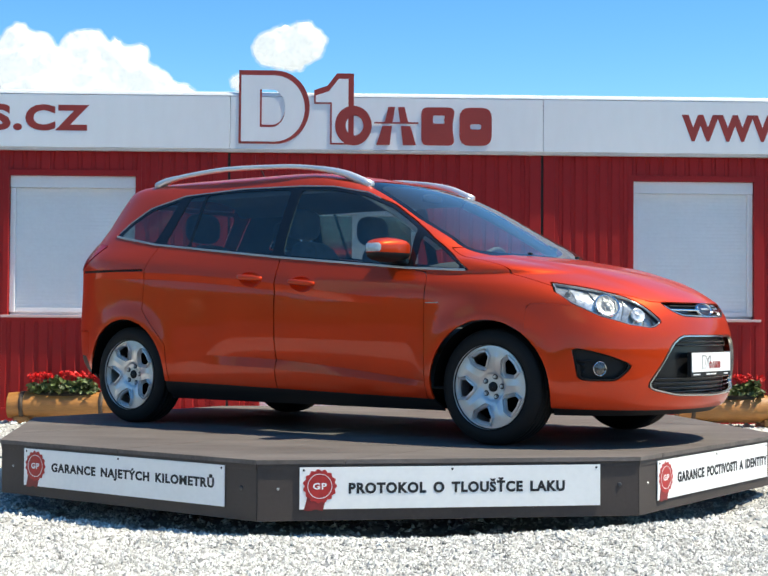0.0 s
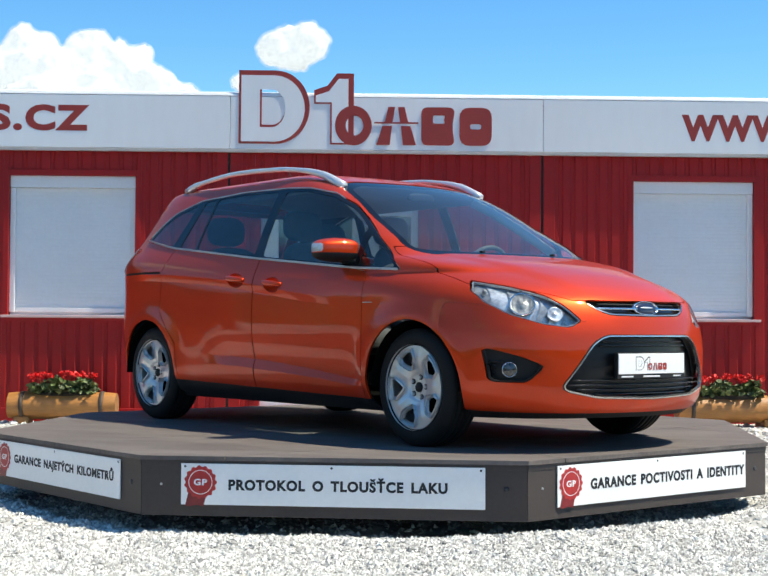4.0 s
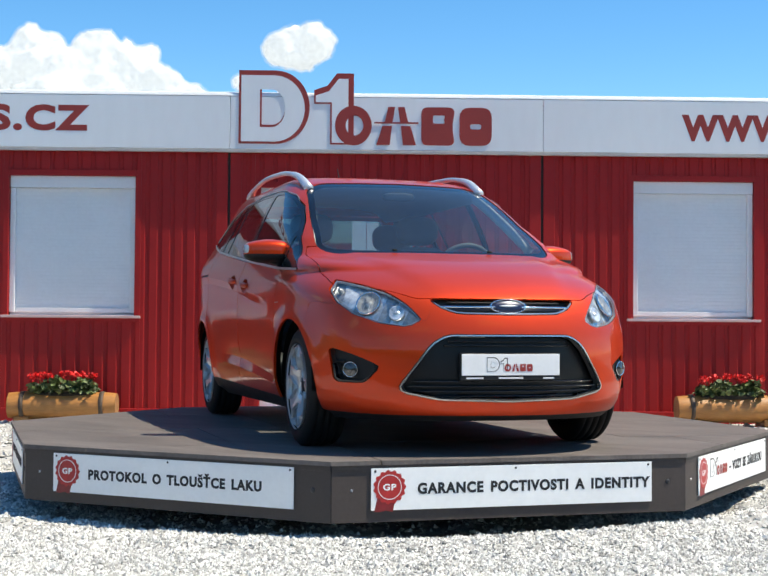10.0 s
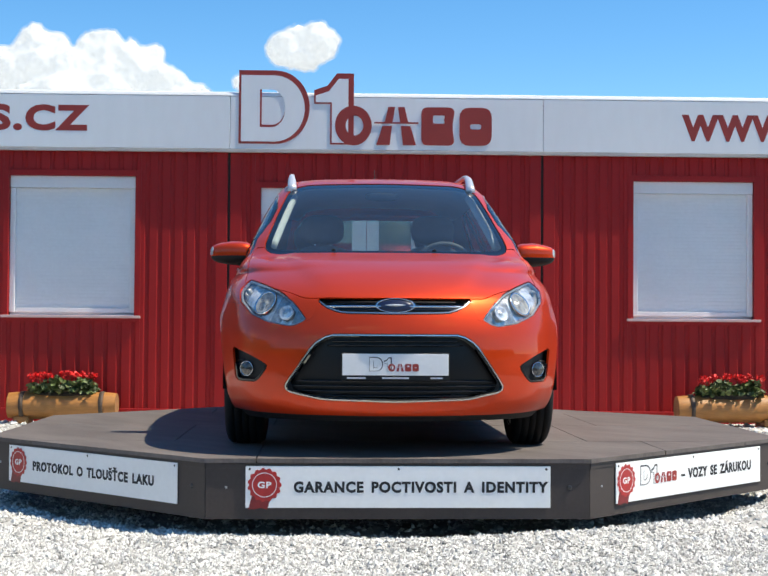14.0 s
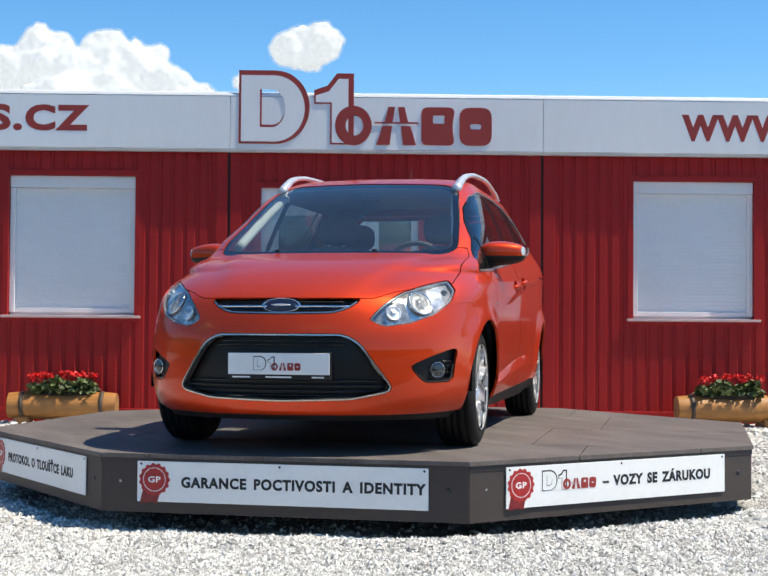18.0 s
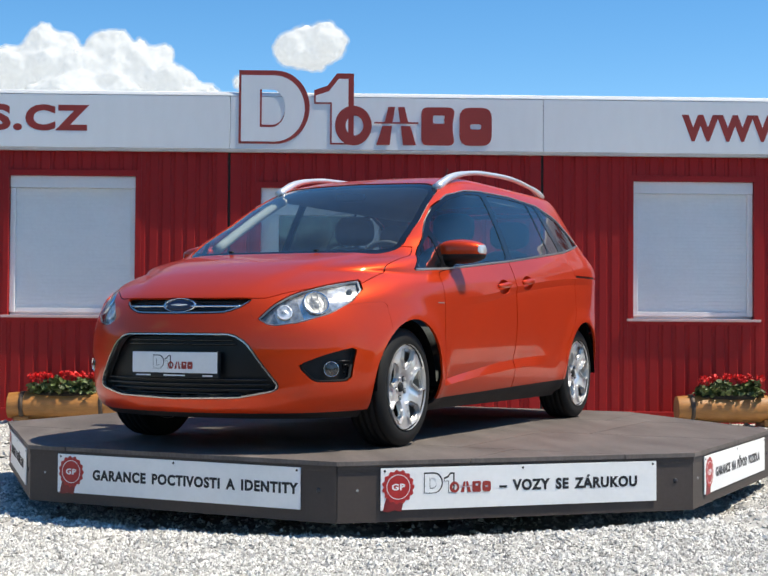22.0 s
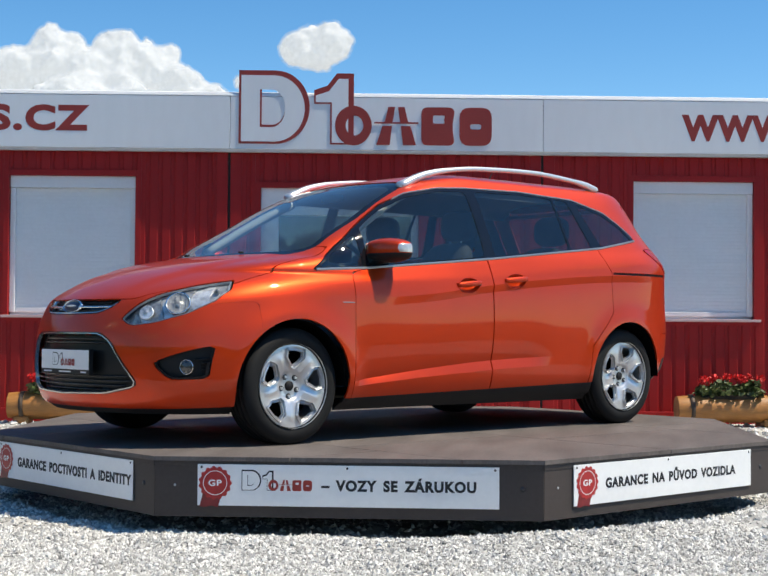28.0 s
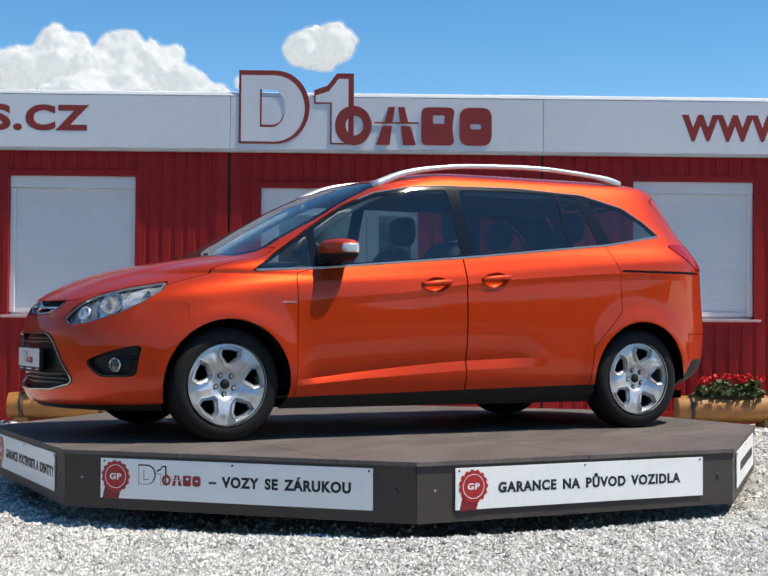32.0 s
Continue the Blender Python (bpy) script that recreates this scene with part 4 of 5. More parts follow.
def seal(parent, x, z, r):
    """A red rosette with a ribbon and two raised letters."""
    outline = [(r * (1 + 0.055 * math.cos(15 * a)) * math.cos(a), r * (1 + 0.055 * math.cos(15 * a)) * math.sin(a)) for a in np.linspace(0, 2 * math.pi, 120, endpoint=False)]
    ribbon = part("seal_ribbon", prism([(-0.085 * 0.9, -0.115), (-0.05, -0.118), (-0.02, -0.110), (0.015, -0.118), (0.035, -0.04), (-0.055, -0.03)], -0.0008), SEAL_DARK, parent, "dark red ribbon", pose(x, -0.0105, z))
    rosette = part("seal", prism(outline, -0.0012), SEAL_RED, parent, "round red guarantee seal", pose(x, -0.0112, z))
    circle = [(math.cos(a), math.sin(a)) for a in np.linspace(0, 2 * math.pi, 48, endpoint=False)]
    bm = bmesh.new()
    ring_faces(bm, [(r * 0.76 * u, r * 0.76 * v) for u, v in circle], [(r * 0.72 * u, r * 0.72 * v) for u, v in circle], 0.0006)
    part("seal_ring", bm, SIGN, rosette, "", pose(0, -0.0014, 0))
    words("seal_text", "GP", SIGN, rosette, -r * 0.42, -0.0016, -r * 0.20, r * 0.84, r * 0.40, "", 0.0006, 0.03)


def logo(parent, x, z, h, y, depth, outline_mat, fill_mat, mark_mat, thick, m=Matrix()):
    """The firm's mark, as plain shapes: a half-round panel, a stepped post, and five red blocks."""
    def shape(name, outer, hole, mat, dy=0.0, d=depth):
        bm = bmesh.new()
        if hole:
            ring_faces(bm, outer, hole, d)
        else:
            prism(outer, -d, "y", bm)
        part(name, bm, mat, parent, "", m @ pose(x, y - dy, z))
    arc = lambda cx, cz, rx, rz, a0, a1, n: [(cx + rx * math.cos(a), cz + rz * math.sin(a)) for a in np.linspace(a0, a1, n)]
    hp = math.pi / 2
    big = [(0, 0)] + arc(0.50 * h, 0.5 * h, 0.46 * h, 0.5 * h, -hp, hp, 22) + [(0, h)]
    hole = [(0.31 * h, 0.26 * h)] + arc(0.455 * h, 0.5 * h, 0.175 * h, 0.24 * h, -hp, hp, 22) + [(0.31 * h, 0.74 * h)]
    # A coloured back plate shows above and to the side of the white front plate.
    def front(pts, q):
        return [((u - 0.45 * h) * (1 - q / (0.48 * h)) + 0.45 * h - shift, (w - 0.5 * h) * (1 - q / (0.5 * h)) + 0.5 * h - shift * 1.3) for u, w in pts]
    shift = thick * 0.25
    shape("logo_back", big, hole, outline_mat, 0.0, depth)
    shape("logo_panel", front(big, thick * 0.85), front(hole, -thick * 0.6), fill_mat, depth, depth * 0.12)
    step = [(1.24 * h, 0), (1.56 * h, 0), (1.56 * h, 0.97 * h), (1.33 * h, 0.97 * h), (1.20 * h, 0.80 * h), (1.02 * h, 0.74 * h), (1.02 * h, 0.55 * h), (1.24 * h, 0.55 * h)]
    t0, t1 = thick * 0.4, thick * 1.3
    inner = [(1.24 * h + t0, t0), (1.56 * h - t1, t0), (1.56 * h - t1, 0.97 * h - t1), (1.33 * h + t0, 0.97 * h - t1), (1.20 * h + t0, 0.80 * h - t1), (1.02 * h + t0, 0.74 * h - t1), (1.02 * h + t0, 0.55 * h + t0), (1.24 * h + t0, 0.55 * h + t0)]
    shape("logo_back", step, None, outline_mat, 0.0, depth)
    shape("logo_panel", inner, None, fill_mat, depth, depth * 0.12)
    c = 0.52 * h
    ring_o = arc(1.555 * h, 0.5 * c, 0.25 * h, 0.52 * c, 0, 2 * math.pi, 41)[:-1]
    ring_i = [(1.57 * h + (u - 1.555 * h) * 0.48, 0.5 * c + (w - 0.5 * c) * 0.50) for u, w in ring_o]
    shape("logo_ring", ring_o, ring_i, mark_mat, depth * 1.13, depth * 0.3)
    for s in (-1, 1):
        mx = 2.14 * h
        shape("logo_leg", [(mx + s * 0.05 * h, 0.60 * c), (mx + s * 0.16 * h, 0.60 * c), (mx + s * 0.11 * h, c), (mx + s * 0.02 * h, c)], None, mark_mat, depth * 0.5)
        shape("logo_leg", [(mx + s * 0.09 * h, 0.0), (mx + s * 0.27 * h, 0.0), (mx + s * 0.19 * h, 0.50 * c), (mx + s * 0.06 * h, 0.50 * c)], None, mark_mat, depth * 0.5)
    shape("logo_bridge", [(1.84 * h, 0.56 * c), (2.44 * h, 0.56 * c), (2.44 * h, 0.60 * c), (1.84 * h, 0.60 * c)], None, mark_mat, depth * 0.55)
    blk = rounded([(2.48 * h, 0), (2.94 * h, 0), (2.90 * h, 0.45 * c), (2.94 * h, c), (2.48 * h, c)], 0.09 * h)
    shape("logo_block", blk, [(2.72 * h + (u - 2.71 * h) * 0.36, 0.68 * c + (w - 0.5 * c) * 0.22) for u, w in blk], mark_mat, depth * 0.5)
    blk = rounded([(3.00 * h, 0), (3.44 * h, 0), (3.44 * h, c), (3.00 * h, c)], 0.14 * h)
    shape("logo_block", blk, [(3.22 * h + (u - 3.22 * h) * 0.34, 0.5 * c + (w - 0.5 * c) * 0.14) for u, w in blk], mark_mat, depth * 0.5)


SIGNS = ("GARANCE NAJETÝCH KILOMETRŮ", "PROTOKOL O TLOUŠŤCE LAKU", "GARANCE POCTIVOSTI A IDENTITY", "– VOZY SE ZÁRUKOU", "GARANCE NA PŮVOD VOZIDLA")


def build_turntable():
    table = thing("turntable", pose(0, 0, 0), "octagonal brown-boarded car turntable with white sign boards", "turntable")
    # The hand-built octagon is not quite regular.
    bearing = [SPIN0 + 45 * i + off for i, off in enumerate((0.0, -0.70, -0.63, -0.40, 0.0, 0.0, 0.0, 0.0, 0.0))]
    middle = [(bearing[i] + bearing[i + 1]) / 2 for i in range(8)]
    apothem = [RADIUS * math.cos(radians(bearing[i + 1] - bearing[i]) / 2) for i in range(8)]
    corner = [(RADIUS * math.cos(radians(b)), RADIUS * math.sin(radians(b))) for b in bearing[:8]]
    # Deck boards: sheets cut to the octagon, with open joints.
    a0 = radians(SPIN0 + 22.5)
    ux, uy = math.cos(a0), math.sin(a0)
    widths = (-2.5, -1.25, 0.0, 1.25, 2.5)
    for i in range(4):
        cuts = (-2.5, -1.2 + 0.5 * (i % 2), 1.1 + 0.3 * (i % 2), 2.5)
        for j in range(3):
            bm = bmesh.new()
            box(widths[i] + 0.003, widths[i + 1] - 0.003, cuts[j] + 0.003, cuts[j + 1] - 0.003, DECK_Z - 0.021, DECK_Z, 0, bm)
            for k in range(8):
                a, far = radians(middle[k] - SPIN0 - 22.5), apothem[k] + 0.012
                geom = bm.verts[:] + bm.edges[:] + bm.faces[:]
                res = bmesh.ops.bisect_plane(bm, geom=geom, plane_co=(math.cos(a) * far, math.sin(a) * far, 0), plane_no=(math.cos(a), math.sin(a), 0), clear_outer=True)
                edges = [e for e in res["geom_cut"] if isinstance(e, bmesh.types.BMEdge)]
                if edges:
                    bmesh.ops.contextual_create(bm, geom=edges)
            if bm.faces:
                bm.transform(Matrix(((ux, -uy, 0, 0), (uy, ux, 0, 0), (0, 0, 1, 0), (0, 0, 0, 1))))
                part("deck_board", bm, DECK, table)
    part("deck_frame", prism([(0.985 * x, 0.985 * y) for x, y in corner], 0.06, "z"), UNDER, table, "", pose(0, 0, DECK_Z - 0.085))
    for i in range(8):
        a = middle[i]
        side = 2 * RADIUS * math.sin(radians(bearing[i + 1] - bearing[i]) / 2)
        m = pose(apothem[i] * math.cos(radians(a)), apothem[i] * math.sin(radians(a)), 0, 0, 0, a + 90)
        # In a side's own space: x to the right along it, -y outward.
        board = part("side_board", box(-side / 2 + 0.002, side / 2 - 0.002, 0.0, 0.018, BOARD_Z, DECK_Z - 0.0225, 0.002), EDGE, table, "dark brown side board", m)
        part("edge_strip", box(-side / 2 + 0.002, side / 2 - 0.002, -0.004, 0.0, DECK_Z - 0.047, DECK_Z - 0.0225, 0.001), EDGE, board)
        for x in (-side / 2 + 0.10, side / 2 - 0.10):
            big = 1.9 if x > 0 else 1.0
            place("screw", mesh_of("screw", [(p[0] * big + x, -p[1] * big, p[2] * big + 0.255) for p in lathe(((0.0005, 0.004), (0.005, 0.003), (0.007, 0.0)), 10)[0]], [q[::-1] for q in lathe(((0, 0), (0, 0), (0, 0)), 10)[1]], NUT if x > 0 else STEEL), board)
        s = (i + 2) % 8
        if s in (6, 7):
            continue
        w, z0, z1 = {2: 0.736, 3: 0.732}.get(s, 0.742), 0.158, 0.358
        sign = part("sign_board", box(-w, w, -0.010, -0.004, z0, z1, 0.001), SIGN, table, "white sign board with a red seal", m)
        for x in (-w + 0.02, 0.0, w - 0.02):
            place("sign_screw", mesh_of("sign_screw", [(p[0] + x, -0.010 - p[1], p[2] + z1 - 0.014) for p in lathe(((0.0005, 0.003), (0.004, 0.002), (0.006, 0.0)), 10)[0]], [q[::-1] for q in lathe(((0, 0), (0, 0), (0, 0)), 10)[1]], INK), sign)
        if s == 5:
            part("sign_line", box(-0.48, 0.55, -0.012, -0.0101, z0 + 0.075, z0 + 0.125), INK, sign)
            continue
        seal(sign, -0.645, z0 + 0.110, 0.078)
        if s == 3:
            logo(sign, -0.515, z0 + 0.075, 0.100, -0.0102, 0.0012, INK, SIGN, LETTER_RED, 0.006)
            words("sign_text", SIGNS[s], INK, sign, -0.126, -0.0102, z0 + 0.075, 0.748, 0.068, "", 0.0012, 0.046)
        else:
            x0, wd = {0: (-0.515, 1.19), 1: (-0.506, 1.068), 2: (-0.505, 1.230), 4: (-0.506, 1.10)}[s]
            words("sign_text", SIGNS[s], INK, sign, x0, -0.0102, z0 + 0.072, wd, {0: 0.080, 1: 0.070, 2: 0.055, 4: 0.073}[s], "", 0.0012, {0: 0.040, 1: 0.046, 2: 0.044, 4: 0.042}[s])
    # The drum and cross beams that carry it.
    place("drum", mesh_of("drum", *lathe(((0.9, -0.02), (0.9, 0.30), (0.05, 0.30)), 40, "z"), UNDER), table)
    for i in range(4):
        part("beam", box(-2.2, 2.2, -0.05, 0.05, DECK_Z - 0.205, DECK_Z - 0.09), UNDER, table, "", pose(0, 0, 0, 0, 0, SPIN0 + 22.5 + 45 * i))
    return table


# ---- ground ----
def ground_height(x, y):
    """The yard: a rise towards the cabins, and the uneven lie of the tipped stone."""
    rise = min(max((y - 2.2) / 1.6, 0), 1)
    rough = 1.0 - 0.75 * min(max((y - 1.5) / 0.7, 0), 1) if y > -4.3 else max(0.0, 1 - (-4.3 - y) / 0.3)
    lie = 0.018 * noise.noise(Vector((x * 1.1, y * 1.1, 0))) + 0.017 * noise.noise(Vector((x * 3.3, y * 3.3, 5))) + 0.011 * noise.noise(Vector((x * 8.5, y * 8.5, 3)))
    # Stone has been pushed up into a bank round the turntable's pit.
    r = math.hypot(x, y)
    swell = 0.62 + 0.5 * noise.noise(Vector((x * 0.9 + 4, y * 0.9, 9))) + 0.40 * math.tanh(x)
    bank = 0.066 * math.exp(-((r - 2.58) / 0.19) ** 2) * min(max(0.15, swell), 1.15) if y < 1.5 else 0.0
    pit = -0.03 * min(max((2.30 - r) / 0.12, 0), 1)
    return 0.125 * rise * rise * (3 - 2 * rise) + rough * lie + bank + pit


def build_ground():
    xs = np.concatenate([[-600, -150, -40, -15, -8], np.linspace(-6, 6, 201), [8, 15, 40, 150, 600]])
    ys = np.concatenate([[-600, -150, -40, -14], np.linspace(-5, 5, 168), [8, 15, 40, 150, 600]])
    verts, n = [], len(xs)
    for y in ys:
        for x in xs:
            verts.append((x, y, ground_height(x, y)))
    faces = [(j * n + i, j * n + i + 1, (j + 1) * n + i + 1, (j + 1) * n + i) for j in range(len(ys) - 1) for i in range(n - 1)]
    # Unseen asphalt added round the gravel on three sides, one sheet, dims bounced light.
    outline = [(-90, -60), (90, -60), (90, 3.4), (6.5, 3.4), (6.5, -4.6), (-6.5, -4.6), (-6.5, 3.4), (-90, 3.4)]
    tagged(part("road", prism(outline, 0.08, "z"), ASPHALT, None, "", pose(0, 0, -0.05)), "unseen dark asphalt apron, added to dim light bounced onto the car", "road", kind="structure")
    tagged(new("ground", mesh_of("ground", verts, faces, GRAVEL, True)), "pale grey crushed-stone gravel yard", "gravel", kind="structure")


def build_stones():
    """Loose crushed stone over the strips of yard in view."""
    rng = np.random.default_rng(7)
    base = np.array([(1, 0, 0), (-1, 0, 0), (0, 1, 0), (0, -1, 0), (0, 0, 1), (0, 0, -1)], float)
    tris = np.array([(0, 2, 4), (2, 1, 4), (1, 3, 4), (3, 0, 4), (2, 0, 5), (1, 2, 5), (3, 1, 5), (0, 3, 5)])
    zones = ((60000, -1.9, 1.9, -3.7, -2.0, 0.0058), (11000, -3.0, -1.3, -2.6, 1.5, 0.0075), (11000, 1.3, 3.2, -2.6, 1.5, 0.0075), (3000, -1.7, 1.7, -2.1, -0.8, 0.008), (1500, -4.2, -2.2, 1.5, 4.0, 0.014), (1500, 2.2, 4.4, 1.5, 4.0, 0.014))
    vs, fs, start = [], [], 0
    for count, x0, x1, y0, y1, size in zones:
        p = np.stack([rng.uniform(x0, x1, count), rng.uniform(y0, y1, count)], 1)
        s = size * np.exp(rng.normal(0, 0.48, count))
        s = np.where(rng.random(count) < 0.010, s * 1.7, s)
        s = np.minimum(s, size * 2.6)
        shape = base[None] * rng.uniform(0.6, 1.3, (count, 6, 1)) + rng.normal(0, 0.18, (count, 6, 3))
        a = rng.uniform(0, 6.28, count)
        shape[:, :, 2] *= 0.85
        x = shape[:, :, 0] * np.cos(a)[:, None] - shape[:, :, 1] * np.sin(a)[:, None]
        y = shape[:, :, 0] * np.sin(a)[:, None] + shape[:, :, 1] * np.cos(a)[:, None]
        z0s = np.array([ground_height(*q) for q in p.tolist()])
        v = np.stack([x * s[:, None] + p[:, :1], y * s[:, None] + p[:, 1:], shape[:, :, 2] * s[:, None] + (z0s + s * 0.25)[:, None]], 2)
        vs.append(v.reshape(-1, 3))
        fs.append((tris[None] + (start + 6 * np.arange(count))[:, None, None]).reshape(-1, 3))
        start += 6 * count
    v, f = np.concatenate(vs), np.concatenate(fs)
    me = bpy.data.meshes.new("gravel_stones")
    me.from_pydata(v.tolist(), [], f.tolist())
    me.materials.append(STONE)
    tagged(new("gravel_stones", me), "loose pale crushed stones on the yard", "gravel", kind="stuff")


# ---- the cabin row behind ----
WALL = pose(0, 4.2, 0, 0, 0.14, 1.3)
SEAMS = (-4.46, -1.475, 1.515, 4.50)


def ribbed(x0, x1, z0, z1, pitch=0.125, deep=0.011):
    """Ribbed sheet between two uprights, its face at y = 0."""
    us, count = [x0], max(1, round((x1 - x0) / pitch))
    p = (x1 - x0) / count
    prof = [(x0, 0.0)]
    for i in range(count):
        c = x0 + (i + 0.5) * p
        prof += [(c - 0.026, 0.0), (c - 0.014, deep), (c + 0.014, deep), (c + 0.026, 0.0)]
    prof.append((x1, 0.0))
    bm = bmesh.new()
    lo = [bm.verts.new((u, d, z0)) for u, d in prof]
    hi = [bm.verts.new((u, d, z1)) for u, d in prof]
    lob = [bm.verts.new((u, 0.05, z0)) for u in (x0, x1)]
    hib = [bm.verts.new((u, 0.05, z1)) for u in (x0, x1)]
    for i in range(len(prof) - 1):
        bm.faces.new((lo[i], lo[i + 1], hi[i + 1], hi[i]))
    bm.faces.new((lob[0], hib[0], hib[1], lob[1]))
    bm.faces.new(lo + lob[::-1]), bm.faces.new(hi[::-1] + hib)
    bm.faces.new((lo[0], hi[0], hib[0], lob[0])), bm.faces.new((lo[-1], lob[1], hib[1], hi[-1]))
    return bm


def build_cabins():
    Z0, ZP, Z1 = 0.12, 0.245, 2.74
    openings = {0: (-3.555, -2.362, 1.120, 2.452), 1: (-1.172, 0.335, 0.26, 2.355), 2: (2.395, 3.560, 1.127, 2.452)}
    for i in range(3):
        a, b = SEAMS[i] + 0.012, SEAMS[i + 1] - 0.012
        cabin = thing("site_cabin", WALL, "red ribbed-steel site cabin with white roller shutters" if i != 1 else "red ribbed-steel site cabin with a white glazed entrance", "cabin", "row of cabins")
        x0, x1, z0, z1 = openings[i]
        post = 0.11
        part("base_rail", box(a, b, -0.022, 0.10, Z0, ZP, 0.006), WALL_RED, cabin, "red steel base rail")
        part("top_rail", box(a, b, -0.012, 0.10, 2.70, Z1), WALL_RED, cabin)
        for u in (a, b - post):
            part("corner_post", box(u, u + post, -0.014, 0.10, ZP, 2.70, 0.006), WALL_RED, cabin)
        part("wall_sheet", ribbed(a + post, x0 - 0.055, ZP, 2.70), WALL_RED, cabin, "red ribbed wall sheet")
        part("wall_sheet", ribbed(x1 + 0.055, b - post, ZP, 2.70), WALL_RED, cabin, "red ribbed wall sheet")
        part("wall_sheet", ribbed(x0 - 0.054, x1 + 0.054, z1 + 0.055, 2.70), WALL_RED, cabin, "red ribbed wall sheet")
        if i != 1:
            part("wall_sheet", ribbed(x0 - 0.054, x1 + 0.054, ZP, z0 - 0.055), WALL_RED, cabin, "red ribbed wall sheet")
        for nm, q in (("reveal", (x0 - 0.055, x0, z0 - 0.055, z1 + 0.055)), ("reveal", (x1, x1 + 0.055, z0 - 0.055, z1 + 0.055)), ("reveal", (x0, x1, z1, z1 + 0.055)), ("reveal", (x0, x1, z0 - 0.055, z0))):
            part(nm, box(q[0], q[1], -0.008, 0.14, q[2], q[3], 0.003), WALL_RED, cabin)
        part("back_wall", box(a, b, 5.9, 6.0, Z0, Z1), WALL_RED, cabin)
        part("roof", box(a, b, -0.02, 6.0, Z1 + 0.004, Z1 + 0.08), WALL_RED, cabin)
        for u in (a, b - 0.04):
            part("side_wall", box(u, u + 0.04, 0.105, 5.895, Z0, Z1), WALL_RED, cabin)
        part("cabin_floor", box(a + 0.045, b - 0.045, 0.145, 5.89, Z0, ZP), UNDER, cabin)
        if i != 1:
            build_shutter(x0, x1, z0, z1, cabin)
        else:
            build_entrance(x0, x1, z0, z1, cabin)
    # The row goes on with plain cabins on both sides.
    for k in range(3):
        for a in (SEAMS[0] - 2.985 * (k + 1) + 0.012, SEAMS[3] + 2.985 * k + 0.012):
            b = a + 2.961
            cabin = thing("site_cabin", WALL, "plain red ribbed-steel site cabin", "cabin", "row of cabins")
            part("base_rail", box(a, b, -0.022, 0.10, Z0, ZP, 0.006), WALL_RED, cabin, "red steel base rail")
            part("top_rail", box(a, b, -0.012, 0.10, 2.70, Z1), WALL_RED, cabin)
            for u in (a, b - 0.11):
                part("corner_post", box(u, u + 0.11, -0.014, 0.10, ZP, 2.70, 0.006), WALL_RED, cabin)
            part("wall_sheet", ribbed(a + 0.11, b - 0.11, ZP, 2.70), WALL_RED, cabin, "red ribbed wall sheet")
            part("back_wall", box(a, b, 5.9, 6.0, Z0, Z1), WALL_RED, cabin)
            part("roof", box(a, b, -0.02, 6.0, Z1 + 0.004, Z1 + 0.08), WALL_RED, cabin)
            for u in (a, b - 0.04):
                part("side_wall", box(u, u + 0.04, 0.105, 5.895, Z0, Z1), WALL_RED, cabin)
    for i, s in enumerate(SEAMS[1:3]):
        tagged(part("seam_strip", box(s - 0.012, s + 0.012, 0.0, 0.06, Z0, Z1), SEAM, None, "", WALL), "dark rubber seal between two cabins", "seal", "cabin seals")
    build_fascia()


def build_shutter(x0, x1, z0, z1, cabin):
    shutter = part("roller_shutter", box(x0, x1, 0.085, 0.135, z0, z1), SHUTTER, cabin, "closed pale grey roller shutter in a white frame")
    part("shutter_box", box(x0 + 0.002, x1 - 0.002, 0.030, 0.084, z1 - 0.115, z1, 0.005), SHUTTER, shutter)
    for u in (x0 + 0.002, x1 - 0.052):
        part("guide_rail", box(u, u + 0.05, 0.040, 0.084, z0 + 0.03, z1 - 0.117, 0.005), PVC, shutter)
    bm = bmesh.new()
    lo, hi, n = z0 + 0.075, z1 - 0.118, 33
    step = (hi - lo) / n
    ys = [(0.0, 0.0796), (0.08, 0.0783), (0.5, 0.0778), (0.92, 0.0783), (1.0, 0.0796)]
    rows = [(lo + (k + t) * step, y) for k in range(n) for t, y in ys]
    a = [bm.verts.new((x0 + 0.052, y, z)) for z, y in rows]
    b = [bm.verts.new((x1 - 0.052, y, z)) for z, y in rows]
    for i in range(len(rows) - 1):
        bm.faces.new((a[i], b[i], b[i + 1], a[i + 1]))
    part("shutter_slats", bm, SHUTTER, shutter)
    part("bottom_bar", box(x0 + 0.052, x1 - 0.052, 0.060, 0.083, z0 + 0.03, z0 + 0.073, 0.004), PVC, shutter, "white bottom bar")
    part("window_sill", box(x0 - 0.06, x1 + 0.06, -0.032, 0.084, z0 - 0.022, z0 + 0.004, 0.004), material("sill_red", (0.60, 0.42, 0.40), 0.4, vary=0.1), shutter, "thin light red sill")


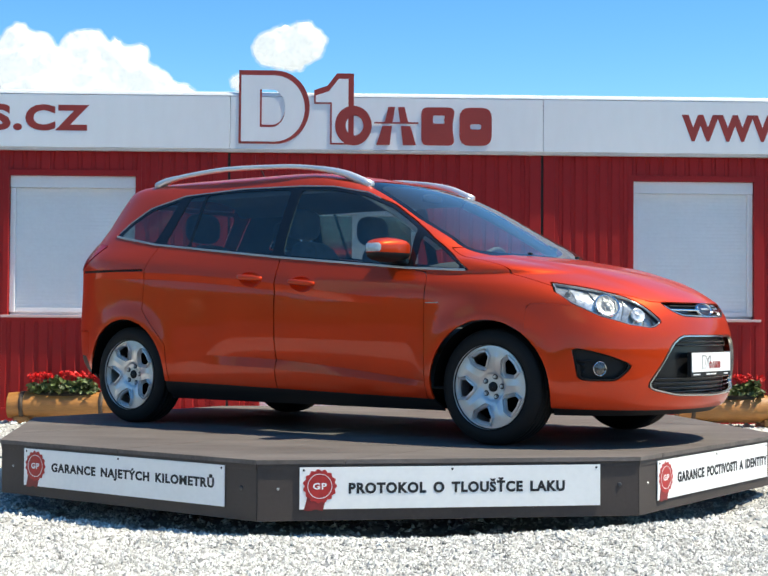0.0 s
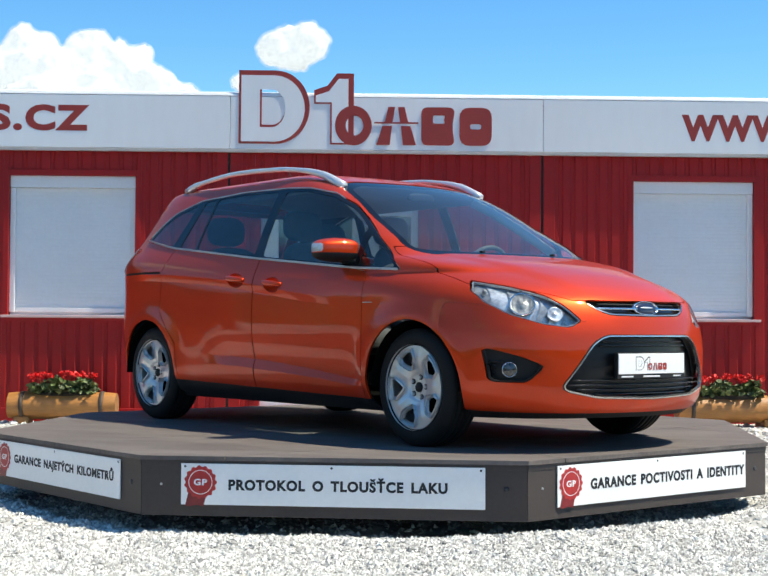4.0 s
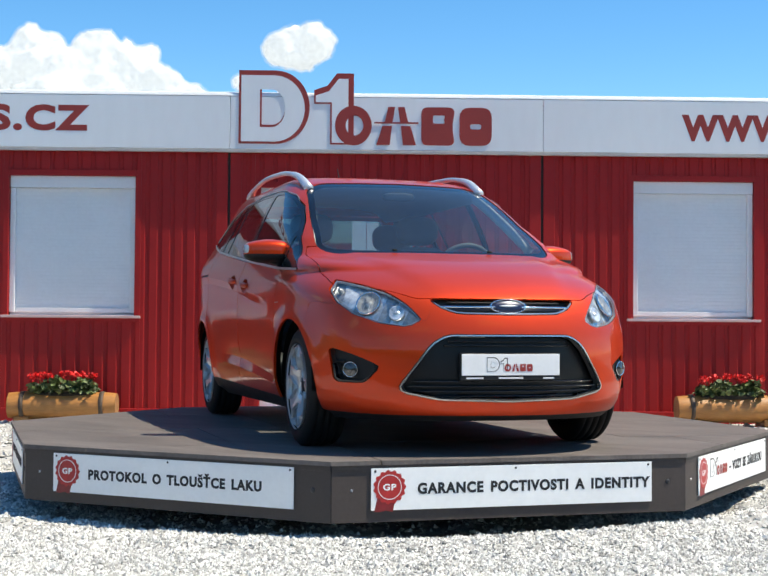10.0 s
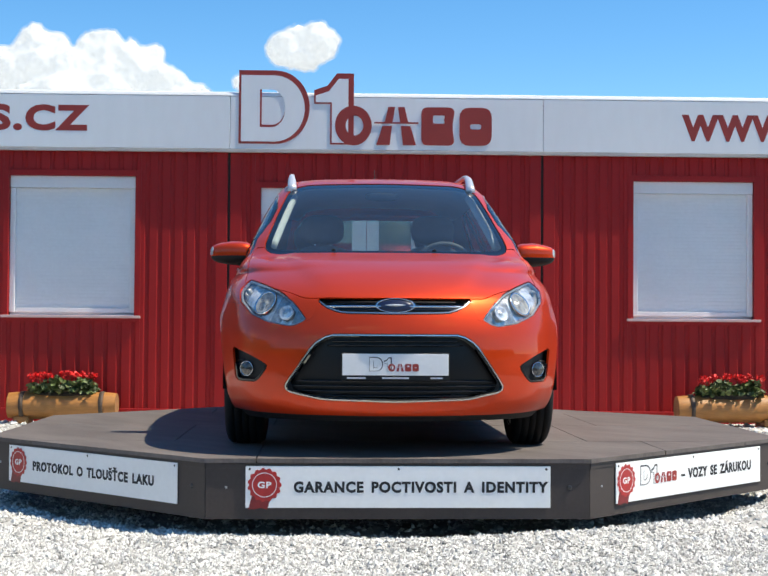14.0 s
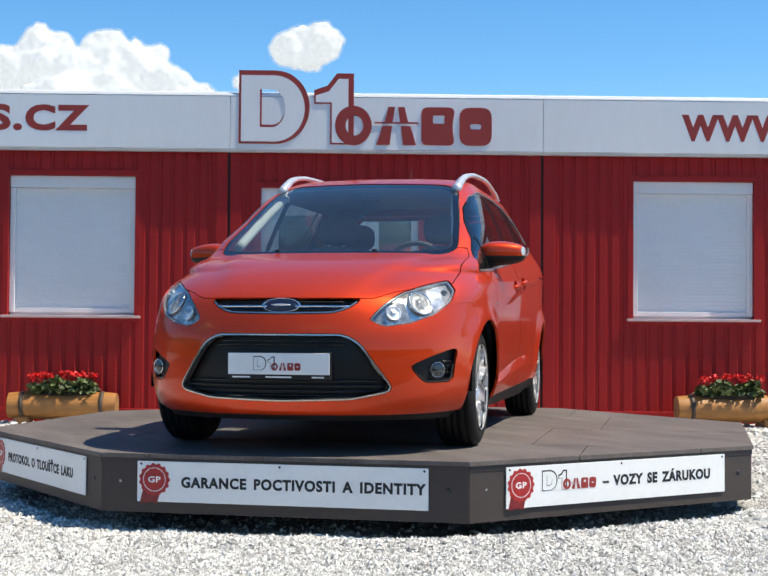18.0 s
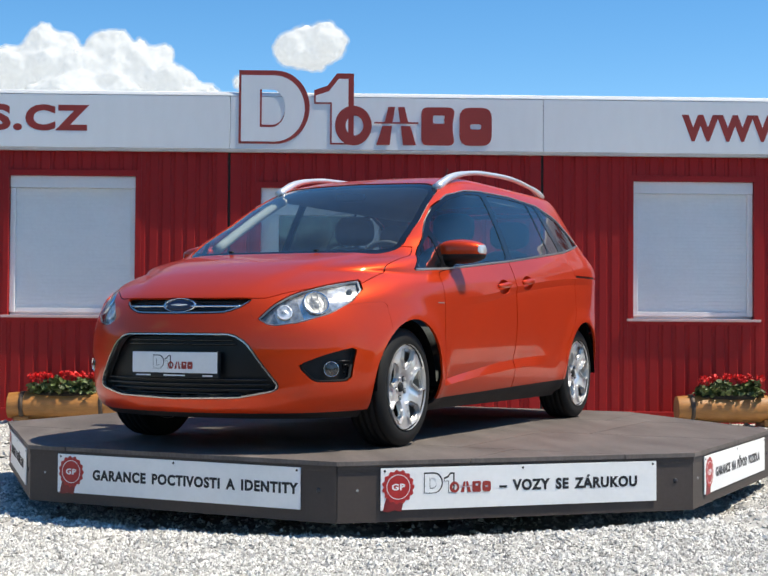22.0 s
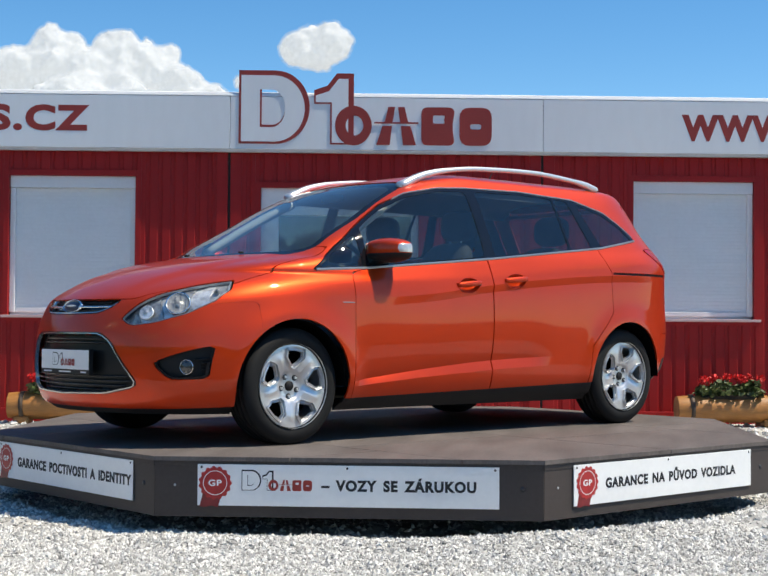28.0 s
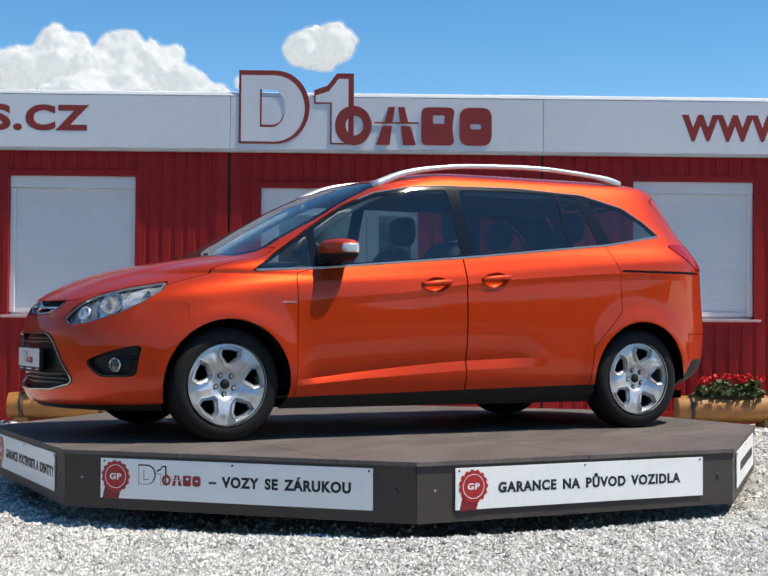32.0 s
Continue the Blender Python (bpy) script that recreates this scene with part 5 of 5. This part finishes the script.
def build_entrance(x0, x1, z0, z1, cabin):
    door = part("entrance", box(x0, x1, 0.030, 0.10, z1 - 0.26, z1, 0.005), PVC, cabin, "white glazed double entrance door")
    for a, b in ((x0, x0 + 0.17), (-0.30, -0.165), (-0.160, -0.045), (0.265, x1)):
        part("door_post", box(a, b, 0.035, 0.10, z0, z1 - 0.262, 0.006), PVC, door)
    for a, b in ((x0 + 0.172, -0.302), (-0.043, 0.263)):
        part("door_bottom", box(a, b, 0.040, 0.095, z0, z0 + 0.55, 0.005), PVC, door)
        pane = part("door_pane", box(a, b, 0.062, 0.070, z0 + 0.552, z1 - 0.264), glass("door_glass", (0.75, 0.80, 0.80)), door)
        if a > -0.2:
            part("door_blind", box(a, b, 0.074, 0.078, z0 + 0.552, z1 - 0.264), LINING, door, "pale blind drawn behind the door glass")


def build_fascia():
    X0, X1, ZB, ZT = -13.4, 13.4, 2.715, 3.215
    fascia = thing("fascia_board", WALL, "long white metal fascia above the cabins", "fascia")
    for a, b in ((X0, -1.47), (-1.466, 1.515), (1.519, X1)):
        part("fascia_panel", box(a, b, -0.062, -0.030, ZB, ZT, 0.004), FASCIA, fascia, "smooth white fascia panel")
    bm = bmesh.new()
    section = ((-0.0625, ZT + 0.003), (-0.0625, ZT + 0.010), (-0.052, ZT + 0.036), (-0.030, ZT + 0.046), (0.20, ZT + 0.046), (0.20, ZT + 0.003))
    ends = [[bm.verts.new((x, y, z)) for y, z in section] for x in (X0, X1)]
    for k in range(6):
        bm.faces.new((ends[0][k], ends[0][(k + 1) % 6], ends[1][(k + 1) % 6], ends[1][k]))
    bm.faces.new(ends[0]), bm.faces.new(ends[1][::-1])
    part("fascia_cap", bm, PVC, fascia, "bright white top capping")
    part("drip_edge", box(X0, X1, -0.066, -0.016, ZB - 0.032, ZB - 0.003, 0.004), material("drip_edge_grey", (0.45, 0.42, 0.40), 0.5), fascia, "grey drip edge")
    part("fascia_back", box(X0, X1, -0.028, 0.0, ZB + 0.03, ZT), TRIM, fascia)
    sign = thing("roof_sign", WALL, "red and white cut-out logo sign on the fascia", "sign")
    logo(sign, -1.385, 2.765, 0.700, -0.0625, 0.005, LETTER_RED, FASCIA, LETTER_RED, 0.040)
    text = thing("fascia_lettering", WALL, "dark red cut-out web address letters", "lettering", "fascia letters")
    words("lettering", "S.CZ", LETTER_RED, text, -3.73, -0.0622, 2.868, 0.93, 0.250, "", 0.0012, 0.045)
    text = thing("fascia_lettering", WALL, "dark red cut-out web address letters", "lettering", "fascia letters")
    words("lettering", "WWW", LETTER_RED, text, 2.845, -0.0622, 2.832, 1.03, 0.255, "", 0.0012, 0.055)
    # The address goes on out of view; the firm's name in it is a row of plain blocks.
    for start, count in ((4.22, 6), (-5.48, 6)):
        for k in range(count):
            block = rounded([(0, 0), (0.20, 0), (0.20, 0.25), (0, 0.25)], 0.05)
            bm = bmesh.new()
            ring_faces(bm, block, [(0.10 + (u - 0.10) * 0.3, 0.125 + (w - 0.125) * 0.4) for u, w in block], 0.0012)
            part("letter_block", bm, LETTER_RED, text, "", pose(start + 0.28 * k, -0.0622, 2.85))


# ---- planters ----
def build_planter(x, z, length, label):
    p = thing("log_planter", pose(x, 3.86, z, 0, 0, 1.3), label, "planter", "log planters")
    r, h = 0.125, length / 2
    # A half-hollowed log: a round bar with a flat trough on top.
    verts, faces, n, m = [], [], 28, 14
    for j in range(m + 1):
        u = -h + 2 * h * j / m
        for k in range(n):
            a = 2 * math.pi * k / n
            wob = 1 + 0.05 * noise.noise(Vector((u * 3, math.cos(a) * 1.5, math.sin(a) * 1.5 + x)))
            q = r * wob * (0.94 if j in (0, m) else 1.0)
            verts.append((u, q * math.cos(a), r + q * math.sin(a)))
    for j in range(m):
        for k in range(n):
            faces.append((j * n + k, j * n + (k + 1) % n, (j + 1) * n + (k + 1) % n, (j + 1) * n + k))
    place("log", mesh_of("log", verts, faces, LOG, True), p, "varnished honey-brown log")
    for s in (0, m):
        ring = [(-h + 2 * h * s / m + (0.001 if s else -0.001), v[1], v[2]) for v in verts[s * n:(s + 1) * n]]
        place("log_end", mesh_of("log_end", ring, [tuple(range(n))[::-1 if s == 0 else 1]], LOG_END), p)
    for u in (-h + 0.13, h - 0.13):
        place("band", mesh_of("band", [(u + q[1], q[0] * 1.0, q[2] + r) for q in lathe(((0.128, -0.02), (0.134, -0.019), (0.134, 0.019), (0.128, 0.02)), 32)[0]], lathe(((0, 0), (0, 0), (0, 0), (0, 0)), 32)[1], BAND, True), p)
        part("foot", box(u - 0.07, u + 0.07, -0.10, 0.10, -0.035, 0.03, 0.006), LOG, p)
    place("soil", mesh_of("soil", *blob(0, 0, 2 * r - 0.02, h * 0.62, 0.09, 0.03), SOIL, True), p)
    rng = random.Random(int(x * 100))
    lv, lf, pv, pf, sv, sf = [], [], [], [], [], []
    span = h * 0.62
    for _ in range(620):
        u = rng.uniform(-span, span)
        top = 0.15 * (0.75 + 0.25 * math.sin(u * 23 + x)) * (1 - (u / (span * 1.12)) ** 6)
        c = Vector((u, rng.gauss(0, 0.06), 2 * r + rng.uniform(-0.01, 1) * top))
        if abs(c.y) > 0.12 and c.z < 2 * r:
            continue
        s = rng.uniform(0.014, 0.030)
        q = Euler((rng.uniform(-1, 1), rng.uniform(-1, 1), rng.uniform(0, 6.3))).to_matrix()
        b = len(lv)
        lv += [c + q @ Vector((s * math.cos(k * 1.047) * (1 + 0.2 * (k % 2)), s * math.sin(k * 1.047), 0.18 * s * (k % 2))) for k in range(6)] + [c + q @ Vector((0, 0, -0.004))]
        lf += [(b + k, b + (k + 1) % 6, b + 6) for k in range(6)]
    heads = [(-0.37, 0.145), (-0.20, 0.16), (-0.16, 0.14), (-0.02, 0.165), (0.10, 0.17), (0.14, 0.15), (0.24, 0.155), (0.37, 0.16), (-0.30, 0.15)]
    for u, zz in heads:
        c = Vector((u * span / 0.42, rng.uniform(-0.07, 0.03), 2 * r + zz))
        v, f = tube([(c.x * 0.9, c.y * 0.5, 2 * r), tuple(c)], 0.003, 5)
        b = len(sv)
        sv += v
        sf += [tuple(i + b for i in q) for q in f]
        for _ in range(46):
            d = Vector((rng.gauss(0, 1), rng.gauss(0, 1), rng.gauss(0, 0.7))).normalized() * rng.uniform(0.012, 0.046)
            q = Euler((rng.uniform(-1.5, 1.5), rng.uniform(-1.5, 1.5), rng.uniform(0, 6.3))).to_matrix()
            b = len(pv)
            pv += [c + d + q @ Vector((0.013 * math.cos(k * 1.257), 0.013 * math.sin(k * 1.257), 0.004 * (k % 2))) for k in range(5)]
            pf.append(tuple(range(b, b + 5)))
    place("foliage", mesh_of("foliage", lv, lf, LEAF), p, "bushy green geranium leaves")["kind"] = "stuff"
    place("stems", mesh_of("stems", sv, sf, STEM), p)["kind"] = "stuff"
    place("blossoms", mesh_of("blossoms", pv, pf, PETAL), p, "bright red geranium heads")["kind"] = "stuff"


# ---- clouds ----
def cloud_material(name, alpha):
    m = bpy.data.materials.new(name)
    m.use_nodes = True
    n, l = m.node_tree.nodes, m.node_tree.links
    b = n["Principled BSDF"]
    b.inputs["Base Color"].default_value = (0.25, 0.255, 0.26, 1)
    b.inputs["Roughness"].default_value = 1.0
    b.inputs["Specular IOR Level"].default_value = 0.0
    # A bluish-white glow stands in for sunlight scattered inside the cloud.
    b.inputs["Emission Color"].default_value = (0.80, 0.88, 1.0, 1)
    b.inputs["Emission Strength"].default_value = 0.58
    if alpha < 1:
        tex, co, mr = n.new("ShaderNodeTexNoise"), n.new("ShaderNodeTexCoord"), n.new("ShaderNodeMapRange")
        tex.inputs["Scale"].default_value, tex.inputs["Detail"].default_value = 0.14, 6
        mr.inputs["From Min"].default_value, mr.inputs["From Max"].default_value = 0.35, 0.72
        mr.inputs["To Max"].default_value = alpha
        l.new(co.outputs["Object"], tex.inputs["Vector"])
        l.new(tex.outputs["Fac"], mr.inputs["Value"])
        l.new(mr.outputs[0], b.inputs["Alpha"])
    return m


CLOUD_CORE, CLOUD_VEIL, CLOUD_WISP = cloud_material("cloud_core", 1.0), cloud_material("cloud_veil", 0.70), cloud_material("cloud_wisp", 0.36)


def puff(rng, size, squash, fine=4):
    """One billowing lump: a ball broken up by noise at three scales."""
    bm = bmesh.new()
    bmesh.ops.create_icosphere(bm, subdivisions=fine, radius=1.0)
    seed = Vector((rng.uniform(0, 90), rng.uniform(0, 90), rng.uniform(0, 90)))
    for v in bm.verts:
        p = v.co.copy()
        k = 1 + 0.30 * noise.fractal(p * 1.5 + seed, 1.0, 2.1, 4)
        v.co = Vector((p.x, p.y, p.z * squash)) * (size * k)
    tri = [tuple(v.index for v in f.verts) for f in bm.faces]
    out = [v.co.copy() for v in bm.verts]
    bm.free()
    return out, tri


def build_cloud(x, z, lumps, label, seed, y=600, grain=1.1):
    """A cloud: lumps grown into one body, inside two thinner veils."""
    rng = random.Random(seed)
    cloud = thing("cloud", pose(x, y, z), label, "cloud", "cumulus clouds")
    verts, faces = [], []
    for cx, cz, size, squash in lumps:
        v, f = puff(rng, size, squash)
        c, b = Vector((cx, rng.uniform(-4, 4), cz)), len(verts)
        verts += [q + c for q in v]
        faces += [tuple(i + b for i in t) for t in f]
    raw = new("raw", mesh_of("raw", verts, faces, CLOUD_CORE))
    mod = raw.modifiers.new("grow", "REMESH")
    mod.mode, mod.voxel_size = "VOXEL", grain
    even = raw.modifiers.new("even", "SMOOTH")
    even.factor, even.iterations = 0.5, 4
    me = bpy.data.meshes.new_from_object(raw.evaluated_get(bpy.context.evaluated_depsgraph_get()))
    bpy.data.objects.remove(raw)
    co, no = [v.co.copy() for v in me.vertices], [v.normal.copy() for v in me.vertices]
    tris = [tuple(p.vertices) for p in me.polygons]
    core = None
    for name, mat, out in (("billows", CLOUD_CORE, -0.5), ("veil", CLOUD_VEIL, 0.0), ("wisp", CLOUD_WISP, 0.7)):
        shape = [p + q * (grain * (out + 0.9 * noise.noise(p * (0.16 / grain)) + 0.8 * noise.noise(p * (0.42 / grain)))) for p, q in zip(co, no)]
        ob = place(name, mesh_of(name, shape, tris, mat, True), core or cloud)
        core = core or ob
    return cloud


# ---- the far side of the yard, behind the camera: unseen, added to darken reflections ----
def build_hedge():
    rng = random.Random(4)
    verts, faces = [], []
    for i in range(215):
        a = radians(122 + 228 * i / 214)
        c = Vector((70 * math.cos(a), 70 * math.sin(a) - 5, 0))
        # The first stretch is raised to darken what the car's shaded flank mirrors.
        tall = rng.uniform(3.0, 6.5) * (1.5 if i < 70 else 1.0)
        v, f = blob(c.x, c.y, 2.2, rng.uniform(2.0, 3.4), rng.uniform(2.0, 3.4), tall, 2.2, 8, 12)
        b = len(verts)
        verts += [Vector(p) + noise.noise_vector(Vector(p) * 0.9) * 0.7 for p in v]
        faces += [tuple(q + b for q in t) for t in f]
    tagged(new("far_trees", mesh_of("far_trees", verts, faces, LEAF, True)), "unseen dark green tree belt, added to darken the car's reflections", "trees", kind="stuff")


# ---- build ----
build_ground()
build_cabins()
build_planter(-3.0 * 0.985, 0.165, 0.99, "varnished log planter with red geraniums against the wall")
build_planter(3.22, 0.165, 0.99, "varnished log planter with red geraniums against the wall")
table = build_turntable()
car = build_car()
build_stones()
build_hedge()
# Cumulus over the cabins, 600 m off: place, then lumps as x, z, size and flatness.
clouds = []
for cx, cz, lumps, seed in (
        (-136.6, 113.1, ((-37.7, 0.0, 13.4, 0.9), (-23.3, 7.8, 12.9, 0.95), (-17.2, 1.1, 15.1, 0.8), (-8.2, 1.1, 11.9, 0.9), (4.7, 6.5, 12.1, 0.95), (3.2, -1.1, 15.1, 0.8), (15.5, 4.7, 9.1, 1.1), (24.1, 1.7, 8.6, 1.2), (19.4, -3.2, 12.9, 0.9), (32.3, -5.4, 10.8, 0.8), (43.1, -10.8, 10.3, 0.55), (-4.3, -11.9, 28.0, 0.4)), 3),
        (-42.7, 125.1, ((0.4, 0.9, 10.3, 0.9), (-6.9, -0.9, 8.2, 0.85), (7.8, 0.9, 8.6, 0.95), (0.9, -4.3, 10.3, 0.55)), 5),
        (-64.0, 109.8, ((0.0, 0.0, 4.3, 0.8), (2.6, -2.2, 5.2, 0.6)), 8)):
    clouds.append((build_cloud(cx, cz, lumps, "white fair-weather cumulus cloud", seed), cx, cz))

# The fair-weather sky goes on all round; these unseen clouds also whiten its light.
rng_sky = random.Random(11)
for i in range(12):
    a, up = radians(150 + 240 * i / 11), rng_sky.uniform(120, 420)
    far = rng_sky.uniform(520, 760)
    big = rng_sky.uniform(40, 70)
    lumps = [(rng_sky.uniform(-1.3, 1.3) * big, rng_sky.uniform(-0.15, 0.15) * big, big * rng_sky.uniform(0.5, 0.9), 0.5) for _ in range(4)]
    build_cloud(far * math.cos(a), up, lumps, "white fair-weather cumulus cloud", 20 + i, far * math.sin(a), 3.5)


def motions():
    times = [2.0 * i for i in range(17)]
    heading, cx, cy = -36.58, -0.027, -0.009
    walk(table, [(t, pose(0, 0, 0, 0, 0, turned(t))) for t in times])
    rows = []
    for t in times:
        a = radians(turned(t))
        rows.append((t, pose(cx * math.cos(a) - cy * math.sin(a), cx * math.sin(a) + cy * math.cos(a), DECK_Z, 0, 0, heading + turned(t))))
    walk(car, rows)
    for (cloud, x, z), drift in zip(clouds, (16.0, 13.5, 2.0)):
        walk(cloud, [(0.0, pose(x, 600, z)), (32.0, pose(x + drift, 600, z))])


motions()
